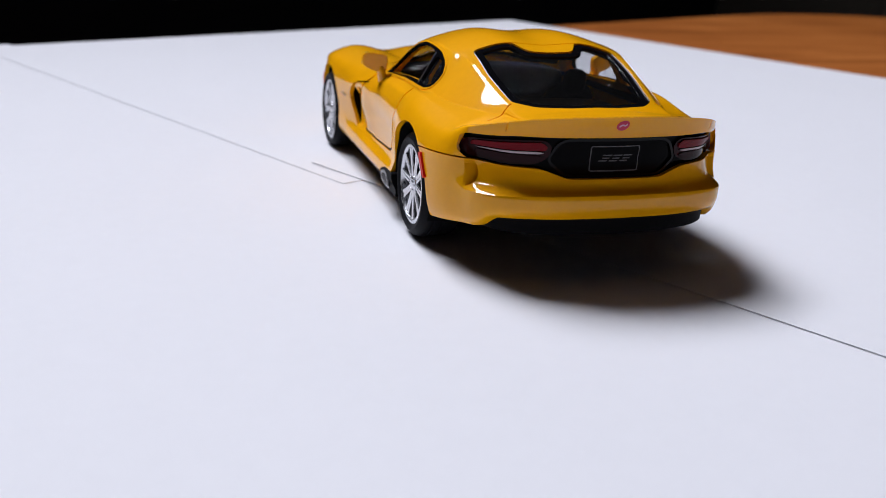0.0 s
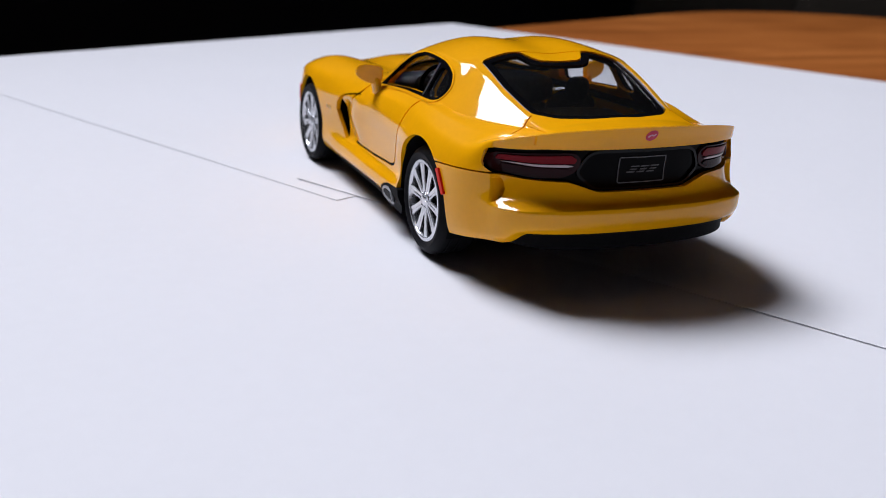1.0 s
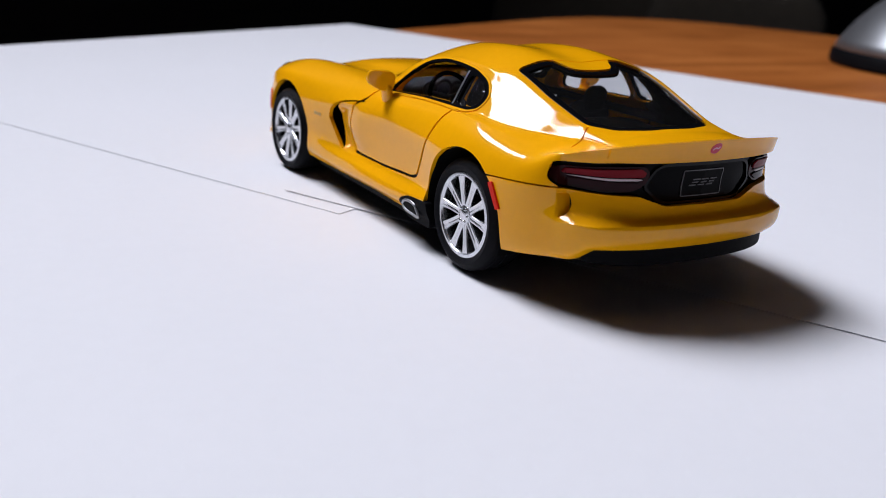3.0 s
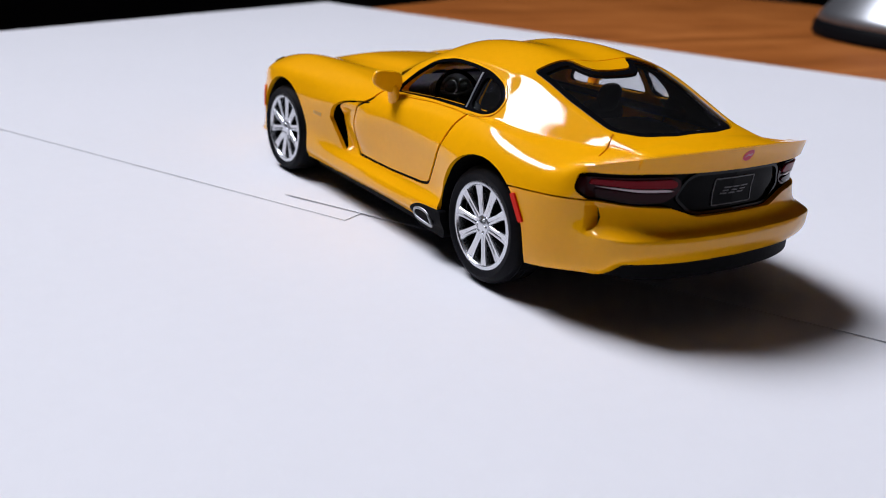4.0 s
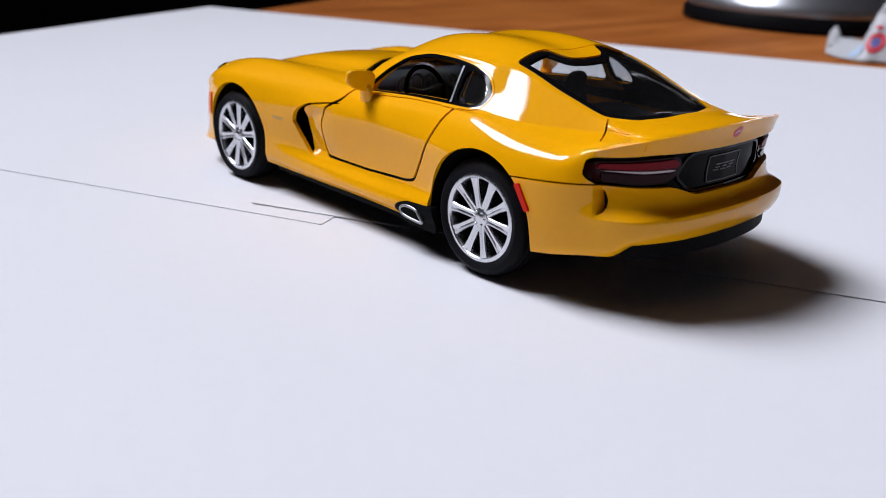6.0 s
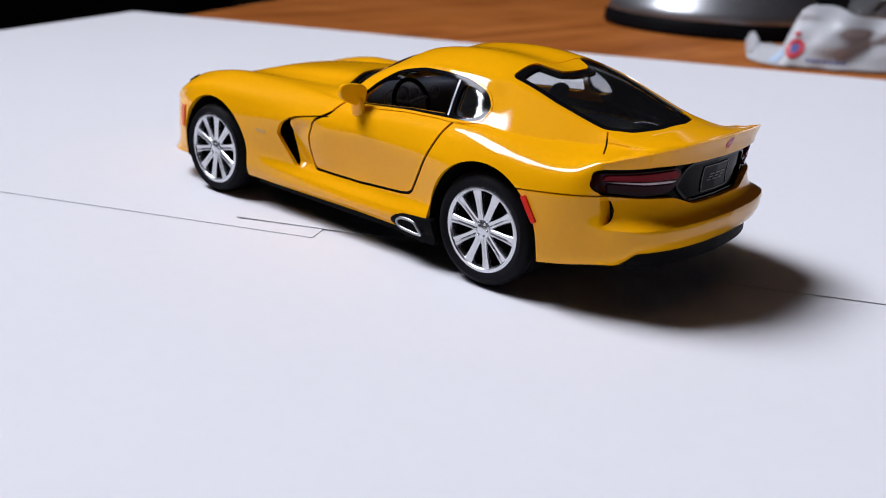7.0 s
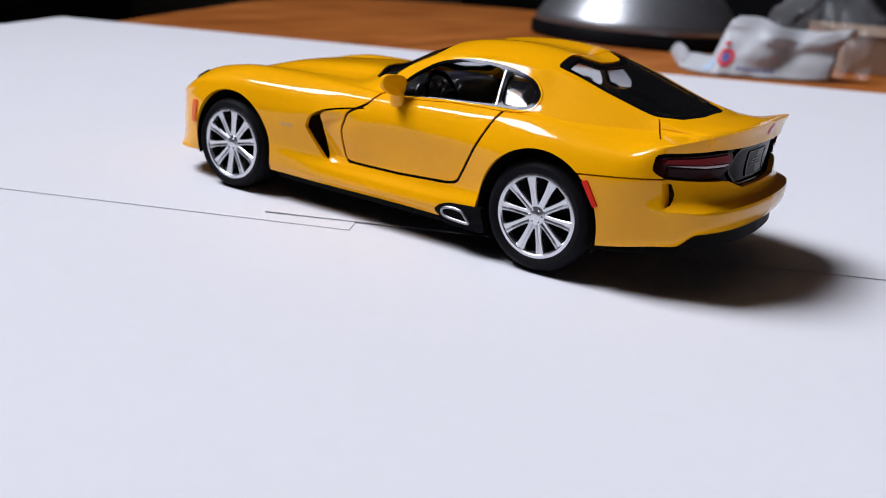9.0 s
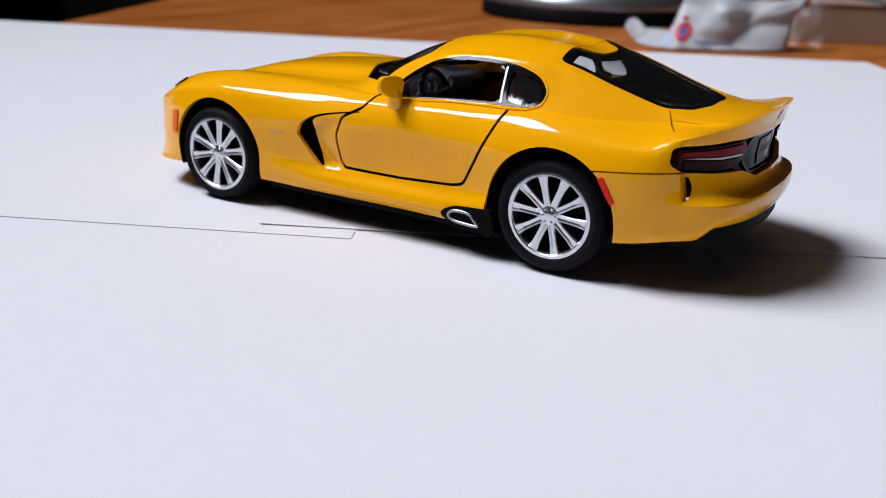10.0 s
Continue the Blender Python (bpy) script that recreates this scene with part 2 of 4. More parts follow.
VENT_EDGE = [(.36, .395), (.42, .45), (.50, .515), (.57, .562), (.62, .545), (.65, .52), (.69, .45), (.72, .36), (.75, .20), (.78, .06)]


# knots at which the skin is creased, between two stations, and how hard
CREASES = {2: (-.9, .8, .5), 3: (-2.4, -1.93, 1.0), 6: (-2.4, -1.9, 1.0), 7: (-1.9, -.95, .5), 8: (-1.85, -1.05, 1.0), 10: (-1.85, -1.0, 1.0), 9: (.35, 1.15, .7)}


def crease(y, back, front, hard):
    s = np.clip((front - y) / .12, 0, 1) * np.clip((y - back) / .12, 0, 1)
    return (hard * s * s * (3 - 2 * s))[:, None]


def car_grid(stations=300, fine=10):
    """Points of the left half of the bodywork: rows front to back, bottom edge to centre line."""
    a = np.linspace(0, 1, stations)
    y = 2.2 - 4.495 * a
    dense = np.sin(np.linspace(0, np.pi / 2, 26))
    y = np.unique(np.concatenate([y, np.linspace(0.0, 0.66, 110), np.linspace(-2.03, -1.94, 24), 2.2 - 0.2 * (1 - dense), -2.295 + 0.2 * (1 - dense)]))[::-1]
    up = lambda rows, pick: pchip([r[0] for r in rows][::-1], [pick(r) for r in rows][::-1], y)  # noqa: E731
    plan = up(PLAN, lambda r: r[1])
    s = np.clip((-1.88 - y) / 0.24, 0, 1)
    tail = s * s * (3 - 2 * s)
    knots = []
    for k in range(6):
        x = plan + up(LOW, lambda r: r[k + 1][0]) * np.clip(plan / 0.6, 0, 1)
        knots.append((x, y + TAIL_Y[k] * tail, up(LOW, lambda r: r[k + 1][1])))
    knots.append((plan, y, up(HIGH, lambda r: r[1])))
    for k in range(5):
        knots.append((np.minimum(up(HIGH, lambda r: r[k + 2][0]), plan * (0.97 - 0.1 * k)), y, up(HIGH, lambda r: r[k + 2][1])))
    knots.append((plan * 0, y, up(HIGH, lambda r: r[7])))
    p = np.stack([np.stack(k, -1) for k in knots], 1)                # station, knot, xyz
    ease = (np.clip((1.9 - y) / .3, 0, 1) * np.clip((y + 1.88) / .2, 0, 1))[:, None, None]
    for _ in range(24):
        even = p.copy()
        even[1:-1] = .25 * p[:-2] + .5 * p[1:-1] + .25 * p[2:]
        p = p + (even - p) * ease
    rows = []
    n = p.shape[1]
    for i in range(n - 1):
        b, c = p[:, i], p[:, i + 1]
        a0 = p[:, i - 1] if i else 2 * b - c
        d0 = p[:, i + 2] if i + 2 < n else c * (-1, 1, 1) * 1.0 + 0 * c
        if i + 2 == n:
            d0 = b * (-1, 1, 1)
        if i in CREASES:
            w = crease(y, *CREASES[i])
            a0 = a0 * (1 - w) + (2 * b - c) * w
        if i + 1 in CREASES:
            w = crease(y, *CREASES[i + 1])
            d0 = d0 * (1 - w) + (2 * c - b) * w
        for q in range(fine):
            t = q / fine
            rows.append(b + 0.5 * t * (c - a0 + t * (2 * a0 - 5 * b + 4 * c - d0 + t * (3 * (b - c) + d0 - a0))))
    rows.append(p[:, -1])
    g = np.stack(rows, 1)
    inner = plan[:, None] * 0.25 * np.linspace(1, 0, g.shape[1])[None, :]
    g[..., 0] = np.maximum(g[..., 0], inner)
    # the hollow behind the side vent
    edge = pchip([e[0] for e in VENT_EDGE], [e[1] for e in VENT_EDGE], np.clip(g[..., 2], .36, .78))
    inside = np.clip((g[..., 2] - .36) / .04, 0, 1) * np.clip((.73 - g[..., 2]) / .08, 0, 1) * (g[..., 0] > 0.7)
    back = edge - g[..., 1]
    zs = np.linspace(.36, .78, 60)
    line = np.stack([pchip([e[0] for e in VENT_EDGE], [e[1] for e in VENT_EDGE], zs), zs], 1)
    near = np.full(back.shape, 9.0)
    for p0, p1 in zip(line, line[1:]):
        d = p1 - p0
        t = np.clip(((g[..., 1] - p0[0]) * d[0] + (g[..., 2] - p0[1]) * d[1]) / (d @ d), 0, 1)
        near = np.minimum(near, np.hypot(g[..., 1] - p0[0] - t * d[0], g[..., 2] - p0[1] - t * d[1]))
    step = np.clip(near / 0.085, 0, 1)
    hollow = np.where(back > 0, step * step * (3 - 2 * step) * 0.06 * np.exp(-(back / 0.24) ** 2), 0)
    g[..., 0] -= hollow * inside
    # the scoop over the rear bumper, with its sharp end at the corner
    start = np.clip((-1.968 - .12 * (.68 - g[..., 2]) - g[..., 1]) / .018, 0, 1)
    fade = np.clip((-1.97 - g[..., 1]) / .2, 0, 1)
    rise = np.clip((g[..., 2] - .522) / .05, 0, 1) * np.clip((.86 - g[..., 2]) / .1, 0, 1)
    g[..., 0] -= .042 * start * rise * (1 - .6 * fade) * (g[..., 0] > .3)
    g[..., 1] += .012 * start * rise * fade
    return g


GRID = car_grid()


def car_topology(ns, nv):
    """Which points of the two halves make the closed skin, and its faces."""
    off = ns * nv
    same = list(range(2 * off))
    top = nv - 1 - 6 * (nv - 1) // 12
    for i in range(ns):
        same[off + i * nv + nv - 1] = i * nv + nv - 1
    for i in (0, ns - 1):
        for j in range(nv):
            same[i * nv + j] = same[off + i * nv + j] = i * nv + min(j, top)
    faces = []
    for i in range(ns - 1):
        for j in range(nv - 1):
            q = (i * nv + j, (i + 1) * nv + j, (i + 1) * nv + j + 1, i * nv + j + 1)
            faces.append(q)
            faces.append(tuple(off + v for v in q[::-1]))
        faces.append((i * nv, off + i * nv, off + (i + 1) * nv, (i + 1) * nv))
    rings = [list(dict.fromkeys(same[k] for k in f)) for f in faces]
    rings = [r for r in rings if len(r) > 2]
    used = sorted({k for r in rings for k in r})
    index = {k: i for i, k in enumerate(used)}
    return used, [[index[k] for k in r] for r in rings]


USED, RINGS = car_topology(*GRID.shape[:2])


def car_solid(inset=0.0, foot=None):
    """The bodywork as a closed solid, drawn in by inset; foot: height of its flat underside."""
    g = GRID.copy()
    g[..., 0] *= 1 - inset / 0.9
    g[..., 1] = (g[..., 1] + 0.02) * (1 - inset / 2.2) - 0.02
    g[..., 2] -= inset * np.clip((g[..., 2] - 0.45) / 0.25, 0, 1)
    if foot is not None:
        g[:, 0, 2] = foot
    verts = np.concatenate([(g * (-1, 1, 1)).reshape(-1, 3), g.reshape(-1, 3)])
    me = bpy.data.meshes.new("solid")
    me.from_pydata(verts[USED].tolist(), [], RINGS)
    me.update()
    return me


def mirrored(pts):
    return [(-a, b) for a, b in pts]


def side_prism(pts, side, lo=0.5, hi=1.2):
    return prism("x", pts, *((lo, hi) if side > 0 else (-hi, -lo)))


def disc(y, z, r, n=64):
    return [(y + r * math.cos(2 * math.pi * k / n), z + r * math.sin(2 * math.pi * k / n)) for k in range(n)]


# outlines on the car, in the side view (y, z)
SIDE_WINDOW = rounded([(-.03, .868), (-.14, .99), (-.30, 1.085), (-.50, 1.128), (-.70, 1.132), (-.80, 1.12), (-.83, .928), (-.5, .912)], .06)
QUARTER = rounded([(-.865, .93), (-.845, 1.105), (-.98, 1.085), (-1.06, 1.02), (-1.07, .965), (-1.01, .932)], .05)
GLASSHOUSE = rounded([(.0, .862), (-.13, 1.0), (-.30, 1.105), (-.50, 1.15), (-.70, 1.152), (-.88, 1.135), (-1.03, 1.085), (-1.10, 1.01), (-1.09, .945), (-1.02, .92), (-.5, .902)], .07)
DOOR = rounded([(.02, .875), (.08, .79), (.215, .72), (.265, .60), (.245, .42), (.215, .385), (-.22, .388), (-.60, .410), (-.68, .428), (-.84, .74), (-.93, .93), (-.86, .94), (-.84, 1.125), (-.70, 1.15), (-.5, 1.145), (-.30, 1.10), (-.13, .995)], .03)
FRONT_ARCH, REAR_ARCH = disc(1.262, .325, .392), disc(-1.262, .345, .405)
REAR_GLASS = [(-.50, -1.075), (-.30, -1.055), (-.225, -1.06), (-.16, -1.195), (.16, -1.195), (.225, -1.06), (.30, -1.055), (.50, -1.075),
              (.505, -1.4), (.47, -1.74), (.36, -1.86), (.15, -1.915), (-.15, -1.915), (-.36, -1.86), (-.47, -1.74), (-.505, -1.4)]
REAR_GLASS = rounded(REAR_GLASS, .05)
WINDSCREEN = rounded([(-.66, .10), (-.52, .30), (-.25, .40), (.25, .40), (.52, .30), (.66, .10), (.545, -.20), (.25, -.27), (-.25, -.27), (-.545, -.20)], .05)
VENT_SLIT = curve_through([(.562, .568), (.55, .615), (.525, .65), (.46, .69), (.38, .718), (.225, .748), (.10, .765), (.10, .757), (.225, .737), (.38, .704), (.44, .668), (.456, .62), (.444, .56), (.416, .48), (.388, .42), (.368, .375), (.405, .375), (.478, .456), (.54, .535)], 4)
LAMP_PANEL = rounded([(-.86, .73), (-.84, .83), (-.6, .86), (.6, .86), (.84, .83), (.86, .73), (.80, .685), (.45, .675), (.36, .645), (.29, .62), (-.29, .62), (-.36, .645), (-.45, .675), (-.80, .685)], .03)
TAIL_LIGHT = rounded([(-.84, .735), (-.815, .80), (-.62, .828), (-.43, .838), (-.385, .80), (-.40, .735), (-.47, .695), (-.62, .685), (-.79, .70)], .04)

car = new("toy_car")
tagged(car, "yellow die-cast sports car model standing on white paper sheets", "toy car")

outer, hollow = car_solid(), car_solid(0.03, -0.2)
shell_cuts = [("-", hollow)]
for ring in (FRONT_ARCH, REAR_ARCH):
    shell_cuts.append(("-", prism("x", ring, -1.3, -.55)))
    shell_cuts.append(("-", prism("x", ring, .55, 1.3)))
shell_cuts.append(("-", prism("z", REAR_GLASS, .86, 1.5)))
shell_cuts.append(("-", prism("z", WINDSCREEN, .86, 1.5)))
shell_cuts.append(("-", prism("y", LAMP_PANEL, -2.6, -1.89)))
BUMPER_SEAM = band(curve_through([(-1.5, .655), (-1.6, .665), (-1.8, .68), (-1.98, .692)], 4, False), .009)
NOTCH = rounded([(-1.968, .668), (-1.998, .662), (-2.020, .61), (-2.022, .55), (-2.0, .532), (-1.984, .59)], .008)
for sgn in (-1, 1):
    shell_cuts.append(("-", side_prism(VENT_SLIT, sgn, .6)))
    shell_cuts.append(("-", side_prism(BUMPER_SEAM, sgn, .6)))
    shell_cuts.append(("-", side_prism(NOTCH, sgn, .7)))
    shell_cuts.append(("-", prism("z", band([(sgn * .475, -1.76), (sgn * .54, -1.80), (sgn * .66, -1.86)], .01), .7, 1.3)))
    shell_cuts.append(("-", prism("z", band([(sgn * .66, -1.99), (sgn * .62, -2.6)], .007), .88, 1.3)))
shell_cuts.append(("-", prism("z", band([(-.24, -1.062), (0, -1.066), (.24, -1.062)], .008), .9, 1.5)))
shell = carve(outer, *shell_cuts)
body = carve(shell, *[("-", side_prism(grown(DOOR, .010), sgn, .4)) for sgn in (-1, 1)], *[("-", side_prism(grown(QUARTER, .008), sgn, .4)) for sgn in (-1, 1)])
shrink(body, PAINT, "bodywork", car)
for sgn in (-1, 1):
    panel = carve(shell, ("&", side_prism(grown(DOOR, -.009), sgn, .4)), ("-", side_prism(grown(SIDE_WINDOW, .008), sgn, .4)))
    shrink(panel, PAINT, "door", car)


def inlay(name, mat, inset, depth, axis, pts, lo, hi, parent=car, label="", smooth=30, holes=()):
    """A piece that follows the bodywork inset below its skin, depth thick, within an outline."""
    key = round(inset, 4)
    if key not in SOLIDS:
        SOLIDS[key] = car_solid(key, -0.3)
    # the piece's own thin slab: the solid there, less the same solid drawn in by the depth
    piece = carve(SOLIDS[key], ("&", prism(axis, pts, lo, hi)))
    under = carve(SOLIDS[key], ("&", prism(axis, grown(pts, .004), lo, hi)))
    if axis == "x":
        under.transform(Matrix.Translation((depth if pts_side(lo) else -depth, 0, 0)))
    elif axis == "y":
        under.transform(Matrix.Translation((0, depth, 0)))
    else:
        under.transform(Matrix.Translation((0, 0, -depth)))
    me = carve(piece, ("-", under), *[("-", prism(axis, h, lo, hi)) for h in holes])
    ob = shrink(me, mat, name, parent, label, smooth)
    if name == "quarter_window":
        ob.visible_shadow = False
    return ob


SOLIDS = {}


def pts_side(lo):
    return lo < 0


inlay("rear_window_border", BLACK_TRIM, .008, .02, "z", grown(REAR_GLASS, -.004), .86, 1.5, label="black border of the rear window", holes=[grown(REAR_GLASS, -.055)])
# metal strips added for the gleam along the black border's edges
for sgn in (-1, 1):
    inlay("border_gleam", TRIM, .0035, .008, "z", band([(sgn * .498, -1.10), (sgn * .501, -1.4), (sgn * .468, -1.72)], .011), .86, 1.5, label="metal strip that stands for the gleam on the rear window border")
inlay("rear_window", GLASS, .014, .008, "z", grown(REAR_GLASS, -.05), .86, 1.5, label="clear rear window")
inlay("windscreen_border", BLACK, .008, .02, "z", grown(WINDSCREEN, -.004), .86, 1.5, label="black border of the windscreen", holes=[grown(WINDSCREEN, -.05)])
inlay("windscreen", GLASS, .014, .008, "z", grown(WINDSCREEN, -.045), .86, 1.5, label="clear windscreen")
inlay("lamp_panel", BLACK, .04, .03, "y", grown(LAMP_PANEL, .02), -2.6, -1.87, label="black panel with the tail lights")
for sgn in (-1, 1):
    lamp_pts = TAIL_LIGHT if sgn < 0 else mirrored(TAIL_LIGHT)
    light = inlay("tail_light", LENS_DARK, .022, .018, "y", lamp_pts, -2.6, -1.5, label="red and white tail light")
    red = rounded([(-.79, .768), (-.775, .796), (-.60, .815), (-.45, .824), (-.415, .80), (-.425, .777), (-.60, .772)], .014)
    bar = rounded([(-.765, .758), (-.70, .763), (-.47, .769), (-.43, .764), (-.46, .757), (-.60, .753)], .004)
    low = rounded([(-.76, .722), (-.76, .744), (-.46, .745), (-.43, .735), (-.48, .708), (-.62, .702)], .012)
    for piece, mat, pts, out in (("red_lens", RED, red, .012), ("white_bar", LENS_WHITE, bar, .010), ("smoked_lens", LENS_DARK, low, .014)):
        inlay(piece, mat, out, .012, "y", pts if sgn < 0 else mirrored(pts), -2.6, -1.5, parent=light)
    inlay("window_surround", BLACK_TRIM, -.003, .03, "x", GLASSHOUSE, *((-1.2, -.4) if sgn < 0 else (.4, 1.2)), label="black window surround",
          holes=[grown(SIDE_WINDOW, .004), grown(QUARTER, .002)])
    inlay("pillar_trim", DIM_CHROME, -.006, .02, "x", band([(-.812, 1.122), (-.824, 1.0), (-.838, .925)], .013), *((-1.2, -.4) if sgn < 0 else (.4, 1.2)), label="chrome strip on the door pillar")
    inlay("quarter_window", GLASS, .008, .008, "x", grown(QUARTER, .004), *((-1.2, -.4) if sgn < 0 else (.4, 1.2)), label="clear quarter window")
    # black backing ring: the gap's shade put in as colour
    inlay("door_gap_shade", MATT, .011, .012, "x", grown(DOOR, .018), *((-1.2, -.4) if sgn < 0 else (.4, 1.2)), label="black backing that stands for the shade in the door gap", holes=[grown(DOOR, -.017)])
    inlay("side_marker", BRIGHT_RED, -.012, .03, "x", rounded([(-1.555, .625), (-1.585, .635), (-1.665, .495), (-1.64, .485)], .01), *((-1.2, -.7) if sgn < 0 else (.7, 1.2)), label="red side marker")
    inlay("front_marker", ORANGE, -.008, .03, "x", rounded([(1.635, .585), (1.700, .575), (1.716, .415), (1.660, .412)], .014), *((-1.2, -.6) if sgn < 0 else (.6, 1.2)), label="orange side marker")


# wheels
def lathe(profile, n=72):
    """A ring of revolution about x through profile points (x, r)."""
    bm = bmesh.new()
    rings = [[bm.verts.new((x, r * math.cos(2 * math.pi * k / n), r * math.sin(2 * math.pi * k / n))) for k in range(n)] for x, r in profile]
    for a, b in zip(rings, rings[1:]):
        for k in range(n):
            bm.faces.new((a[k], a[(k + 1) % n], b[(k + 1) % n], b[k]))
    bmesh.ops.recalc_face_normals(bm, faces=bm.faces)
    return bm


def place(ob, x, y, z, flip=False):
    ob.location = (x * M, y * M, z * M)
    if flip:
        ob.rotation_euler = (0, 0, math.pi)
    return ob


def wheel(x, y, z, r, rim, flip, turn):
    """Outer face at x = 0 pointing to -x."""
    w = part("wheel", lathe([(.075, .001), (.075, .06), (.085, rim - .03), (.085, rim - .002)]), MATT, car, "black wheel with a silver ten-spoke rim")
    tyre = [(.0, rim - .004), (-.012, rim + .01), (-.016, rim + .035), (-.01, r - .035), (.008, r - .012), (.035, r), (.06, r + .0), (.063, r - .006), (.07, r - .006), (.073, r), (.12, r), (.123, r - .006), (.13, r - .006), (.133, r), (.2, r), (.24, r - .015), (.26, r - .06), (.26, rim - .02)]
    part("tyre", lathe(tyre), RUBBER, w, "black rubber tyre", 35)
    bm = lathe([(.045, rim - .036), (.012, rim - .034), (.0, rim - .030), (-.006, rim - .024), (-.005, rim - .008), (-.002, rim - .002), (.004, rim + .004), (.09, rim + .004)])
    part("rim", bm, CHROME, w, "silver rim", 35)
    for k in range(10):
        a = 2 * math.pi * k / 10 + radians(turn)
        bm = bmesh.new()
        pts = []
        for q in range(7):
            t = q / 6
            rad = .035 + (rim - .06) * t
            wd = .0205 + .004 * t + .008 * max(0, t - .7) / .3 + .006 * max(0, .3 - t) / .3
            dep = .012 - .012 * t
            pts.append((rad, wd, dep))
        rows = []
        for rad, wd, dep in pts:
            sec = [(.038, -wd * .9), (dep + .006, -wd), (dep, -wd * .8), (dep + .001, -wd * .3), (dep + .004, 0), (dep + .001, wd * .3), (dep, wd * .8), (dep + .006, wd), (.038, wd * .9)]
            rows.append([bm.verts.new((sx, rad * math.cos(a) - sy * math.sin(a), rad * math.sin(a) + sy * math.cos(a))) for sx, sy in sec])
        for u, v in zip(rows, rows[1:]):
            for e in range(8):
                bm.faces.new((u[e], u[e + 1], v[e + 1], v[e]))
        bmesh.ops.recalc_face_normals(bm, faces=bm.faces)
        part("spoke", bm, CHROME, w, smooth=40)
    hub = lathe([(-.004, .0001), (-.006, .02), (.0, .03), (.008, .055), (.03, .06)], 32)
    for k in range(6):
        a = 2 * math.pi * k / 6
        geo = bmesh.ops.create_uvsphere(hub, u_segments=8, v_segments=6, radius=.0085)
        bmesh.ops.translate(hub, verts=geo["verts"], vec=(.002, .042 * math.cos(a), .042 * math.sin(a)))
    part("hub", hub, CHROME, w, "silver hub with bolts", 40)
    place(w, x, y, z, flip)
    return w


for sgn in (-1, 1):
    wheel(sgn * .925, -1.262, .342, .342, .262, sgn > 0, 4)
    wheel(sgn * .955, 1.262, .326, .326, .262, sgn > 0, 24)



def tube(pts, r, n=10, closed=True):
    """A round bar along points, in car metres."""
    bm = bmesh.new()
    p = [Vector(q) for q in pts]
    rings = []
    for i, q in enumerate(p):
        e = (p[(i + 1) % len(p)] - p[i - 1]) if closed else (p[min(i + 1, len(p) - 1)] - p[max(i - 1, 0)])
        turn = e.to_track_quat("Z", "X")
        rings.append([bm.verts.new(q + turn @ Vector((r * math.cos(2 * math.pi * k / n), r * math.sin(2 * math.pi * k / n), 0))) for k in range(n)])
    pairs = list(zip(rings, rings[1:] + rings[:1])) if closed else list(zip(rings, rings[1:]))
    for a, b in pairs:
        shift = min(range(n), key=lambda d: sum((a[k].co - b[(k + d) % n].co).length for k in range(0, n, 3)))
        for k in range(n):
            bm.faces.new((a[k], a[(k + 1) % n], b[(k + 1 + shift) % n], b[(k + shift) % n]))
    if not closed:
        bm.faces.new(rings[0])
        bm.faces.new(rings[-1])
    bmesh.ops.recalc_face_normals(bm, faces=bm.faces)
    return bm


def pillow(sx, sy, sz, e=2.6, n=24):
    """A rounded block (superellipsoid) of half sizes sx, sy, sz."""
    bm = bmesh.new()
    geo = bmesh.ops.create_uvsphere(bm, u_segments=n * 2, v_segments=n, radius=1)
    for v in geo["verts"]:
        c = v.co
        f = (abs(c.x) ** e + abs(c.y) ** e + abs(c.z) ** e) ** (-1 / e)
        v.co = (c.x * f * sx, c.y * f * sy, c.z * f * sz)
    return bm


def moved(bm, m):
    bmesh.ops.transform(bm, matrix=m, verts=bm.verts)
    return bm


